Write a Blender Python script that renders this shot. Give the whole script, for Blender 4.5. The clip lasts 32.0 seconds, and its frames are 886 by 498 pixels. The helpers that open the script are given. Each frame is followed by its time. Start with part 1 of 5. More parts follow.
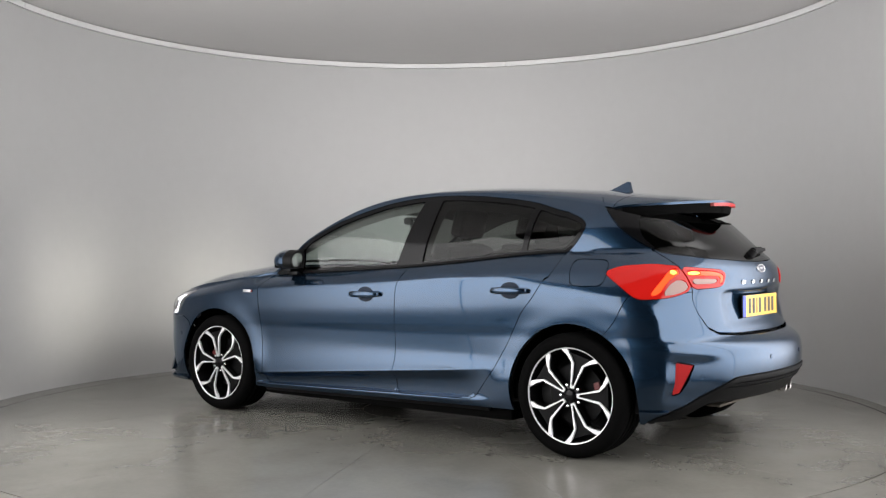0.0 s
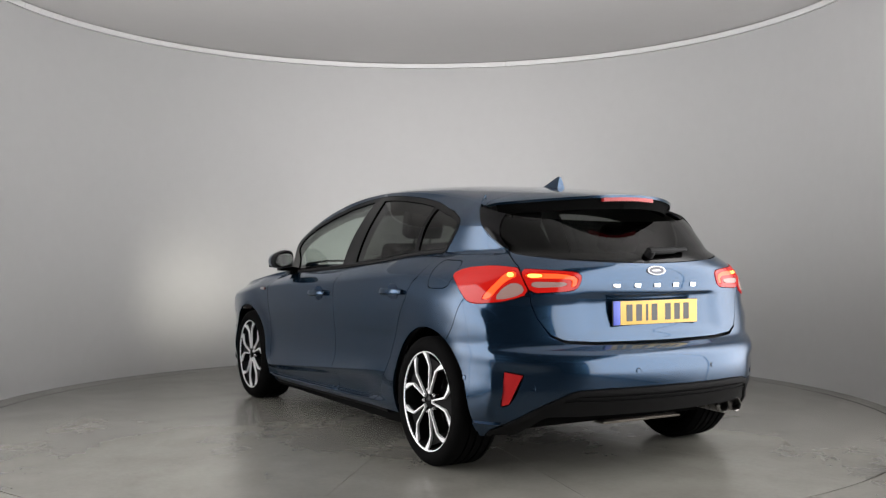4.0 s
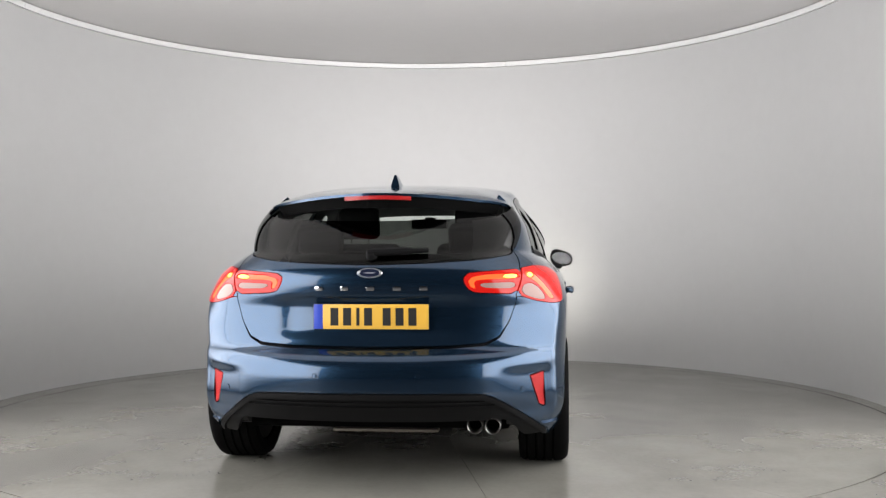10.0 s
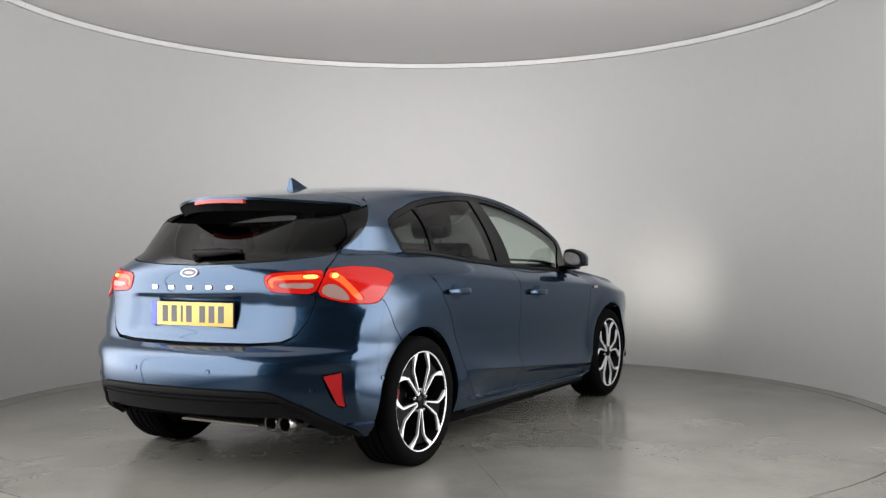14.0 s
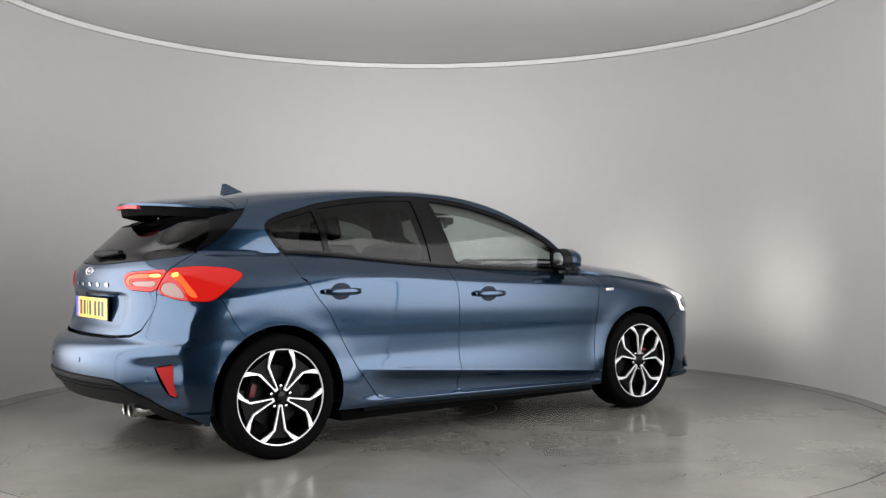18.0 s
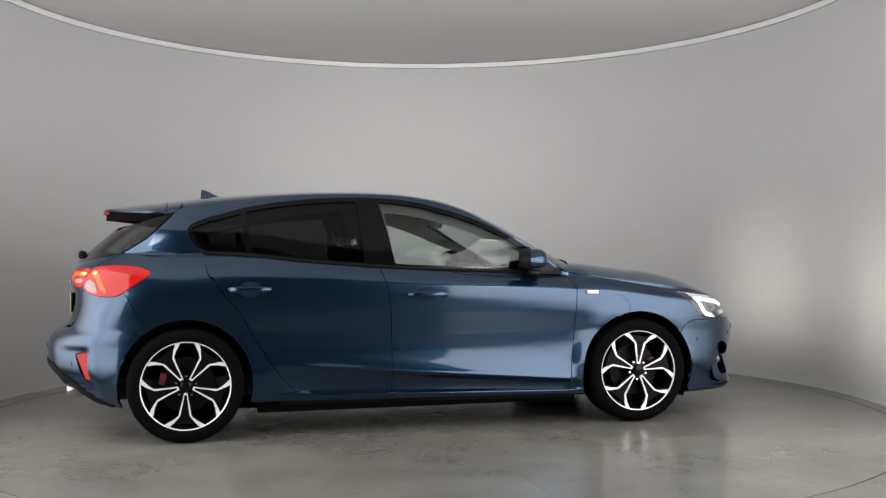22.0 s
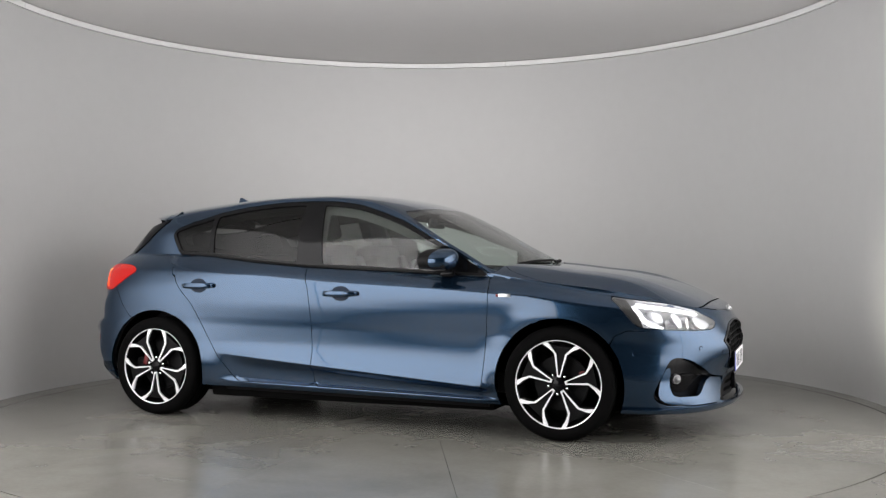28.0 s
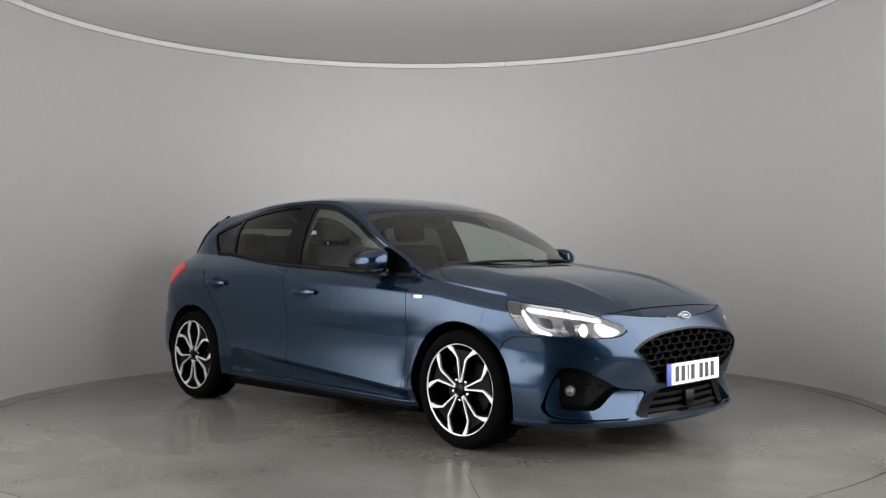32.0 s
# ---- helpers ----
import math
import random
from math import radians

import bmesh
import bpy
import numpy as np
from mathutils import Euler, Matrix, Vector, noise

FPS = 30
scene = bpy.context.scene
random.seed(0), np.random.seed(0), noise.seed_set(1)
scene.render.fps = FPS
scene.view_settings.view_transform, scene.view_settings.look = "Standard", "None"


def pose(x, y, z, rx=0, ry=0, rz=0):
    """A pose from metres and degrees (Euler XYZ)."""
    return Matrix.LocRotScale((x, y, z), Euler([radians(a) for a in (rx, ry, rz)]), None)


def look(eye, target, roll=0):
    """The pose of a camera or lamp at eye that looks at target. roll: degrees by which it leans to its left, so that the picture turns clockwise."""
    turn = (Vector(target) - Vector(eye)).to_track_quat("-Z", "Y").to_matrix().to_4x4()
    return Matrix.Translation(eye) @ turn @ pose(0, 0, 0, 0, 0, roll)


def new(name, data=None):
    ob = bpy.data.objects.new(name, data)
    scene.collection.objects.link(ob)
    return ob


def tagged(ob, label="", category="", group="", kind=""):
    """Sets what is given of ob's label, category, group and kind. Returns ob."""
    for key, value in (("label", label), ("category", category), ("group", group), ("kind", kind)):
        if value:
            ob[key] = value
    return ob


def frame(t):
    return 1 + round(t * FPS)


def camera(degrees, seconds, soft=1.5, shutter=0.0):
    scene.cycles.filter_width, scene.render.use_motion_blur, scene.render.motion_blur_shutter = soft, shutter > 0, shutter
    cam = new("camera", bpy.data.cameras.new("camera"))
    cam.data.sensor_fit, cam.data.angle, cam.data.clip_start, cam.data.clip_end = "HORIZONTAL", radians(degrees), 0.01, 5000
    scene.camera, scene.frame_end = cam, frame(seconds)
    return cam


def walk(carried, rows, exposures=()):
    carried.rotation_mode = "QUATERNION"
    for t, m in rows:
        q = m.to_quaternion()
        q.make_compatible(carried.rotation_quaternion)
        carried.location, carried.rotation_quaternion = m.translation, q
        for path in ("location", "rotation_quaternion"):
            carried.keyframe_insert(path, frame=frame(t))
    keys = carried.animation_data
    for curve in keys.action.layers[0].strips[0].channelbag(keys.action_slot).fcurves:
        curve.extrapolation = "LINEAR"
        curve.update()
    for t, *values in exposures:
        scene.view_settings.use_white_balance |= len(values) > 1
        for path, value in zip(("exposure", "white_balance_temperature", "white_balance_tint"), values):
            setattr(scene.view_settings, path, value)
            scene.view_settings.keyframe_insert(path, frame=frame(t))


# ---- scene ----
CAR_X, CAR_Y = -0.2285, 0.004          # the car stands this far off the turntable's axis
PSI0, RATE, SECONDS = 143.0, -5.8755, 32.0
WALL_C, WALL_R, WALL_H = (-0.026, 0.096), 3.10, 2.958
TABLE_R = 2.95

cam = camera(48.84, SECONDS, soft=1.3)
EYE = (0.0941, -6.6038, 1.0384)
VIEW = look(EYE, (EYE[0], EYE[1] + 10.0, EYE[2] + 0.055), -0.264)
walk(cam, [(0.0, VIEW), (SECONDS, VIEW)], exposures=[(0.0, -0.52), (3.5, -0.52), (6.0, -0.40), (9.0, -0.12), (11.0, -0.10), (13.0, -0.27), (17.0, -0.39), (20.0, -0.53), (24.0, -0.69), (28.0, -0.53), (30.0, -0.56), (32.0, -0.68)])

# ---- world and lights ----
world = bpy.data.worlds.new("world")
scene.world = world
world.use_nodes = True
world.node_tree.nodes["Background"].inputs[0].default_value = (0.8, 0.85, 1.0, 1)
world.node_tree.nodes["Background"].inputs[1].default_value = 0.0


def fill_lamp(name, eye, target, size, power, color=(1.0, 0.965, 0.95)):
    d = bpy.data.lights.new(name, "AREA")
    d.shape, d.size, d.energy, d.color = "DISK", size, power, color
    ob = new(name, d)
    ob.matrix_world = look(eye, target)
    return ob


# unseen fill lamps added on the panel tops to brighten the round wall's back
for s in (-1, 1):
    fill = fill_lamp("added_wall_fill", (s * 2.35, -3.55, 2.75), (s * -0.45, 3.0, 2.15), 1.0, 18)
    fill.data.spread = radians(56)


# ---- materials ----
def material(name, color, rough=0.5, metal=0.0, coat=0.0, spec=0.5, vary=0.0, scale=8.0, bump_amt=0.0, bump_scale=60.0, rough_vary=0.0, emit=None, strength=0.0):
    m = bpy.data.materials.new(name)
    m.use_nodes = True
    nt = m.node_tree
    b = nt.nodes["Principled BSDF"]
    b.inputs["Base Color"].default_value = (*color, 1)
    b.inputs["Roughness"].default_value = rough
    b.inputs["Metallic"].default_value = metal
    b.inputs["Coat Weight"].default_value = coat
    b.inputs["Coat Roughness"].default_value = 0.03
    b.inputs["Coat IOR"].default_value = 1.42
    b.inputs["Specular IOR Level"].default_value = spec
    if emit:
        b.inputs["Emission Color"].default_value = (*emit, 1)
        b.inputs["Emission Strength"].default_value = strength
    tc = nt.nodes.new("ShaderNodeTexCoord")
    if vary or rough_vary:
        n1 = nt.nodes.new("ShaderNodeTexNoise")
        n1.inputs["Scale"].default_value, n1.inputs["Detail"].default_value = scale, 6
        nt.links.new(tc.outputs["Object"], n1.inputs["Vector"])
        n2 = nt.nodes.new("ShaderNodeTexNoise")
        n2.inputs["Scale"].default_value, n2.inputs["Detail"].default_value = scale * 9, 3
        nt.links.new(tc.outputs["Object"], n2.inputs["Vector"])
        mx = nt.nodes.new("ShaderNodeMath")
        mx.operation = "ADD"
        nt.links.new(n1.outputs["Fac"], mx.inputs[0])
        nt.links.new(n2.outputs["Fac"], mx.inputs[1])
        if vary:
            mr = nt.nodes.new("ShaderNodeMapRange")
            mr.inputs[1].default_value, mr.inputs[2].default_value = 0.6, 1.4
            mr.inputs[3].default_value, mr.inputs[4].default_value = 1 - vary, 1 + vary
            nt.links.new(mx.outputs[0], mr.inputs[0])
            sc = nt.nodes.new("ShaderNodeVectorMath")
            sc.operation = "SCALE"
            sc.inputs[0].default_value = color
            nt.links.new(mr.outputs[0], sc.inputs["Scale"])
            nt.links.new(sc.outputs[0], b.inputs["Base Color"])
        if rough_vary:
            mr = nt.nodes.new("ShaderNodeMapRange")
            mr.inputs[1].default_value, mr.inputs[2].default_value = 0.6, 1.4
            mr.inputs[3].default_value, mr.inputs[4].default_value = rough - rough_vary, rough + rough_vary
            nt.links.new(mx.outputs[0], mr.inputs[0])
            nt.links.new(mr.outputs[0], b.inputs["Roughness"])
    if bump_amt:
        n3 = nt.nodes.new("ShaderNodeTexNoise")
        n3.inputs["Scale"].default_value, n3.inputs["Detail"].default_value = bump_scale, 4
        nt.links.new(tc.outputs["Object"], n3.inputs["Vector"])
        bp = nt.nodes.new("ShaderNodeBump")
        bp.inputs["Strength"].default_value, bp.inputs["Distance"].default_value = bump_amt, 0.002
        nt.links.new(n3.outputs["Fac"], bp.inputs["Height"])
        nt.links.new(bp.outputs[0], b.inputs["Normal"])
    return m


def glass(name, tint, base=0.035, rough=0.0):
    """A thin pane: tinted straight-through light and a mirror gloss that follows Fresnel."""
    m = bpy.data.materials.new(name)
    m.use_nodes = True
    nt = m.node_tree
    nt.nodes.remove(nt.nodes["Principled BSDF"])
    tr, gl, lw, mx = (nt.nodes.new("ShaderNode" + k) for k in ("BsdfTransparent", "BsdfGlossy", "LayerWeight", "MixShader"))
    tr.inputs[0].default_value = (*tint, 1)
    gl.inputs["Roughness"].default_value = rough
    lw.inputs[0].default_value = 0.5
    pw, sc = nt.nodes.new("ShaderNodeMath"), nt.nodes.new("ShaderNodeMath")
    pw.operation, sc.operation = "POWER", "MULTIPLY_ADD"
    pw.inputs[1].default_value, sc.inputs[1].default_value, sc.inputs[2].default_value = 4.0, 0.90, base
    nt.links.new(lw.outputs["Facing"], pw.inputs[0])
    nt.links.new(pw.outputs[0], sc.inputs[0])
    nt.links.new(sc.outputs[0], mx.inputs[0])
    nt.links.new(tr.outputs[0], mx.inputs[1])
    nt.links.new(gl.outputs[0], mx.inputs[2])
    nt.links.new(mx.outputs[0], nt.nodes["Material Output"].inputs[0])
    return m


def flake_paint(name, color):
    """Metallic paint: flake base with fine sparkle under a clear coat."""
    m = material(name, color, 0.30, 0.85, 1.0, 0.5)
    nt = m.node_tree
    b = nt.nodes["Principled BSDF"]
    b.inputs["Specular Tint"].default_value = (0.42, 0.53, 0.70, 1)
    b.inputs["Coat IOR"].default_value = 1.40
    tc = nt.nodes["Texture Coordinate"]
    vo = nt.nodes.new("ShaderNodeTexVoronoi")
    vo.inputs["Scale"].default_value = 900
    nt.links.new(tc.outputs["Object"], vo.inputs["Vector"])
    mr = nt.nodes.new("ShaderNodeMapRange")
    mr.inputs[3].default_value, mr.inputs[4].default_value = 0.82, 1.22
    nt.links.new(vo.outputs["Color"], mr.inputs[0])
    sc = nt.nodes.new("ShaderNodeVectorMath")
    sc.operation = "SCALE"
    sc.inputs[0].default_value = color
    nt.links.new(mr.outputs[0], sc.inputs["Scale"])
    nt.links.new(sc.outputs[0], b.inputs["Base Color"])
    no = nt.nodes.new("ShaderNodeTexNoise")
    no.inputs["Scale"].default_value = 700
    nt.links.new(tc.outputs["Object"], no.inputs["Vector"])
    mr2 = nt.nodes.new("ShaderNodeMapRange")
    mr2.inputs[3].default_value, mr2.inputs[4].default_value = 0.20, 0.27
    nt.links.new(no.outputs["Fac"], mr2.inputs[0])
    nt.links.new(mr2.outputs[0], b.inputs["Roughness"])
    return m


M_WALL = material("wall_paint", (0.50, 0.50, 0.497), 0.62, vary=0.02, scale=1.2, bump_amt=0.05, bump_scale=180)
M_CEIL = material("ceiling_paint", (0.66, 0.645, 0.637), 0.7, vary=0.015, scale=1.0)
M_TRIM = material("ring_trim_white", (0.80, 0.80, 0.79), 0.45, vary=0.02, scale=3)
M_HALL = material("hall_dark", (0.018, 0.018, 0.018), 0.8, vary=0.1, scale=1.0)
M_GAP = material("shadow_gap", (0.02, 0.02, 0.02), 0.8)
M_BLUE = flake_paint("metallic_blue", (0.0138, 0.0345, 0.067))
M_BLACK = material("gloss_black", (0.003, 0.003, 0.0034), 0.12, spec=0.12)
M_PLASTIC = material("black_plastic", (0.004, 0.004, 0.0043), 0.55, spec=0.12, vary=0.1, scale=30, bump_amt=0.1, bump_scale=500)
M_RUBBER = material("rubber", (0.003, 0.003, 0.003), 0.85, spec=0.03, vary=0.15, scale=20)
M_LINER = material("liner_black", (0.002, 0.002, 0.002), 0.9, spec=0.04)
M_RIM = material("machined_alloy", (0.86, 0.86, 0.87), 0.42, 0.45, rough_vary=0.05, scale=40)
M_RIMBLACK = material("rim_black", (0.0025, 0.0025, 0.0028), 0.45, spec=0.10)
M_CHROME = material("chrome", (0.82, 0.82, 0.83), 0.10, 1.0)
M_MESH = material("mesh_black", (0.002, 0.002, 0.0022), 0.6, spec=0.10)
M_STEEL = material("brake_steel", (0.006, 0.006, 0.0065), 0.5, 0.0, spec=0.1, vary=0.1, scale=30)
M_RED = material("caliper_red", (0.11, 0.003, 0.004), 0.5)
M_GLASS = glass("window_glass", (0.72, 0.78, 0.75))
M_PRIVACY = glass("privacy_glass", (0.13, 0.138, 0.132), 0.018)
M_TAILGLASS = glass("rear_privacy_glass", (0.075, 0.079, 0.075), 0.012)
M_LENS = glass("clear_lens", (0.92, 0.93, 0.94), 0.05)
M_SEAT = material("seat_cloth", (0.007, 0.007, 0.008), 0.85, vary=0.2, scale=40, bump_amt=0.2, bump_scale=400)
M_CABIN = material("cabin_black", (0.006, 0.006, 0.0065), 0.7, vary=0.1, scale=20)
M_LINING = material("headlining_grey", (0.06, 0.06, 0.058), 0.9, vary=0.05, scale=20)
M_SILVER = material("satin_silver", (0.55, 0.55, 0.56), 0.3, 0.9)
# darkened blue that carries the shade of the door handle recesses
M_CUPSHADE = material("cup_shade_blue", (0.006, 0.014, 0.030), 0.45, spec=0.15)


# ---- mesh tools ----
def part(name, bm, mat, parent=None, label="", smooth=True, angle=35):
    """Links a bmesh, or (vertices, faces), as one mesh object under a thing or a part."""
    me = bpy.data.meshes.new(name)
    if isinstance(bm, tuple):
        me.from_pydata([tuple(map(float, v)) for v in bm[0]], [], [tuple(map(int, f)) for f in bm[1]])
    else:
        bm.to_mesh(me)
        bm.free()
    me.validate()
    me.update()
    if smooth:
        me.polygons.foreach_set("use_smooth", [True] * len(me.polygons))
        me.set_sharp_from_angle(angle=radians(angle))
    me.materials.append(mat)
    ob = new(name, me)
    if parent:
        ob.parent = parent
    if label:
        ob["label"] = label
    return ob


def outline(pts, rounds=2, closed=True):
    """Corner-cut polygon: rounds the corners of a drawn outline."""
    p = [np.array(q, float) for q in pts]
    for _ in range(rounds):
        q = []
        for i in range(len(p)):
            a, b = p[i], p[(i + 1) % len(p)]
            k = min(0.25, 0.024 / max(float(np.hypot(*(b - a))), 1e-6))
            q += [a * (1 - k) + b * k, a * k + b * (1 - k)]
        p = q
    return np.array(p)


def signed(P, poly):
    """Signed distance of points to a polygon, negative inside."""
    A, B = poly, np.roll(poly, -1, 0)
    best = np.full(len(P), 1e9)
    inside = np.zeros(len(P), bool)
    for a, b in zip(A, B):
        d = b - a
        t = np.clip(((P - a) @ d) / max(d @ d, 1e-12), 0, 1)
        e = P - a - t[:, None] * d
        best = np.minimum(best, np.hypot(e[:, 0], e[:, 1]))
        cross = (a[1] > P[:, 1]) != (b[1] > P[:, 1])
        if abs(d[1]) > 1e-12:
            inside ^= cross & (P[:, 0] < a[0] + (P[:, 1] - a[1]) / d[1] * d[0])
    return np.where(inside, -best, best)


def clip(P, T, phi):
    """Cuts a triangulated sheet along phi = 0 and keeps the side where phi is negative."""
    keep = phi <= 0
    n = keep[T].sum(1)
    out = [T[n == 3]]
    mixed = T[(n == 1) | (n == 2)]
    pts, cache, extra = [P], {}, []

    def cut(i, j):
        k = (min(i, j), max(i, j))
        if k not in cache:
            t = phi[k[0]] / (phi[k[0]] - phi[k[1]])
            cache[k] = len(P) + len(extra)
            extra.append(P[k[0]] * (1 - t) + P[k[1]] * t)
        return cache[k]
    made = []
    for tri in mixed:
        k = keep[tri]
        lone = int(np.argmax(k)) if k.sum() == 1 else int(np.argmin(k))
        a, b, c = (int(tri[(lone + s) % 3]) for s in range(3))
        ab, ac = cut(a, b), cut(a, c)
        made += [(a, ab, ac)] if k.sum() == 1 else [(ab, b, c), (ab, c, ac)]
    if extra:
        pts.append(np.array(extra))
        out.append(np.array(made, int))
    P, T = np.concatenate(pts), np.concatenate(out)
    used = np.unique(T)
    back = np.full(len(P), -1)
    back[used] = np.arange(len(used))
    return P[used], back[T]


def sheet(a0, a1, b0, b1, da=0.022, db=0.016):
    na, nb = max(2, int((a1 - a0) / da) + 1), max(2, int((b1 - b0) / db) + 1)
    A, B = np.meshgrid(np.linspace(a0, a1, na), np.linspace(b0, b1, nb), indexing="ij")
    i = np.arange(na * nb).reshape(na, nb)
    q = np.stack([i[:-1, :-1], i[1:, :-1], i[1:, 1:], i[:-1, 1:]], -1).reshape(-1, 4)
    return np.stack([A.ravel(), B.ravel()], -1), np.concatenate([q[:, [0, 1, 2]], q[:, [0, 2, 3]]])


def creased_sheet(a0, a1, b0, b1, da, db):
    """A sheet whose rows follow the sill line and the lower door crease."""
    low = [0.17, 0.19, 0.205, 0.214, 0.222, 0.226, 0.229, 0.232, 0.238, 0.245, 0.258, 0.272, 0.286, 0.30, 0.312, 0.323, 0.333, 0.338, 0.342, 0.344, 0.346, 0.354, 0.362, 0.374, 0.387, 0.40, 0.413, 0.427, 0.44, 0.46, 0.48]
    rows = np.array([w for w in low if w > b0 - 0.04] + list(np.arange(0.50, b1 + db, db)))
    cols = np.linspace(a0, a1, max(2, int((a1 - a0) / da) + 1))
    A, W = np.meshgrid(cols, rows, indexing="ij")
    xc = np.clip(U1 + PLAN_F - A, -0.98, 0.93)
    cz, sz = 0.3557 - 0.077 * xc, 0.2295 - 0.019 * xc
    Z = np.where(W < 0.228, W - 0.228 + sz, np.where(W < 0.344, sz + (W - 0.228) * (cz - sz) / 0.116, np.where(W < 0.5, cz + (W - 0.344) * (0.5 - cz) / 0.156, W)))
    i = np.arange(A.size).reshape(A.shape)
    q = np.stack([i[:-1, :-1], i[1:, :-1], i[1:, 1:], i[:-1, 1:]], -1).reshape(-1, 4)
    return np.stack([A.ravel(), Z.ravel()], -1), np.concatenate([q[:, [0, 1, 2]], q[:, [0, 2, 3]]])


GAP = 0.0020


def cut_sheet(P, T, inside=(), outside=(), tests=(), surface=None):
    for poly in inside:
        if len(T):
            P, T = clip(P, T, signed(P, poly) + GAP)
    for poly in outside:
        if len(T):
            P, T = clip(P, T, GAP - signed(P, poly))
    for f in tests:
        if len(T):
            P, T = clip(P, T, f(P, surface(P[:, 0], P[:, 1])))
    return P, T


def skin(P, T, surface, depth=0.014, side=1, offset=0.0, flip=False):
    """Lifts a flat sheet onto the surface and turns its rim inwards. Returns (vertices, faces)."""
    e = 1e-4
    V = surface(P[:, 0], P[:, 1])
    N = np.cross(surface(P[:, 0] + e, P[:, 1]) - surface(P[:, 0] - e, P[:, 1]), surface(P[:, 0], P[:, 1] + e) - surface(P[:, 0], P[:, 1] - e))
    N /= np.maximum(np.linalg.norm(N, axis=1), 1e-12)[:, None]
    if flip:
        N = -N
        T = T[:, ::-1]
    V = V + N * offset
    F = [tuple(t) for t in T]
    if depth:
        count = {}
        for a, b, c in T:
            for i, j in ((a, b), (b, c), (c, a)):
                count[(i, j)] = count.get((i, j), 0) + 1
        rim = [(i, j) for (i, j) in count if (j, i) not in count]
        ids = {}
        low = []
        for i, j in rim:
            for k in (i, j):
                if k not in ids:
                    ids[k] = len(V) + len(low)
                    low.append(V[k] - N[k] * depth)
        if low:
            F += [(j, i, ids[i], ids[j]) for i, j in rim]
            V = np.concatenate([V, np.array(low)])
    if side < 0:
        V = V * np.array([1, -1, 1])
        F = [f[::-1] for f in F]
    return V + np.array([CAR_X, CAR_Y, 0]), F


def merge(*meshes):
    V, F, n = [], [], 0
    for v, f in meshes:
        V += [tuple(q) for q in v]
        F += [tuple(int(i) + n for i in q) for q in f]
        n += len(v)
    return V, F


def box(bm, c, s, m=None, bevel=0.0, seg=2):
    r = bmesh.ops.create_cube(bm, size=1.0, matrix=(m or Matrix()) @ Matrix.Translation(c) @ Matrix.Diagonal((*s, 1)))
    if bevel:
        es = list({e for v in r["verts"] for e in v.link_edges})
        bmesh.ops.bevel(bm, geom=es, offset=bevel, segments=seg, affect="EDGES", profile=0.6)
    return bm


def lathe(profile, seg=64, axis="y", arc=(0, 2 * math.pi)):
    """Turned body from (radius, along) pairs; its axis is y. Returns (vertices, faces)."""
    V, F, n = [], [], len(profile)
    full = abs(arc[1] - arc[0] - 2 * math.pi) < 1e-6
    steps = seg if full else seg + 1
    for k in range(steps):
        a = arc[0] + (arc[1] - arc[0]) * k / seg
        for r, y in profile:
            V.append((r * math.cos(a), y, r * math.sin(a)) if axis == "y" else (r * math.cos(a), r * math.sin(a), y))
    for k in range(seg):
        k2 = (k + 1) % steps
        for i in range(n - 1):
            q = (k * n + i, k2 * n + i, k2 * n + i + 1, k * n + i + 1)
            F.append(q if axis == "y" else q)
    return V, F


def shift(mesh, m):
    return [tuple(m @ Vector(v)) for v in mesh[0]], mesh[1]


def tube(path, r, seg=8):
    """Round bar along a list of points. Returns (vertices, faces)."""
    V, F = [], []
    pts = [Vector(p) for p in path]
    for i, p in enumerate(pts):
        d = (pts[min(i + 1, len(pts) - 1)] - pts[max(i - 1, 0)]).normalized()
        up = Vector((0, 0, 1)) if abs(d.z) < 0.9 else Vector((1, 0, 0))
        s = d.cross(up).normalized()
        w = s.cross(d)
        for k in range(seg):
            a = 2 * math.pi * k / seg
            V.append(p + r * (math.cos(a) * s + math.sin(a) * w))
    for i in range(len(pts) - 1):
        for k in range(seg):
            k2 = (k + 1) % seg
            F.append((i * seg + k, i * seg + k2, (i + 1) * seg + k2, (i + 1) * seg + k))
    F.append(tuple(range(seg - 1, -1, -1)))
    F.append(tuple((len(pts) - 1) * seg + k for k in range(seg)))
    return [tuple(v) for v in V], F


# ---- the studio ----
def ring_wall(r0, r1, z0, z1, a0, a1, seg=160, c=WALL_C):
    V, F = [], []
    for k in range(seg + 1):
        a = radians(a0 + (a1 - a0) * k / seg)
        for r, z in ((r0, z0), (r0, z1), (r1, z1), (r1, z0)):
            V.append((c[0] + r * math.sin(a), c[1] + r * math.cos(a), z))
    for k in range(seg):
        for i in range(4):
            j = (i + 1) % 4
            F.append((k * 4 + i, k * 4 + j, (k + 1) * 4 + j, (k + 1) * 4 + i))
    F += [(3, 2, 1, 0), tuple(seg * 4 + i for i in range(4))]
    return V, F


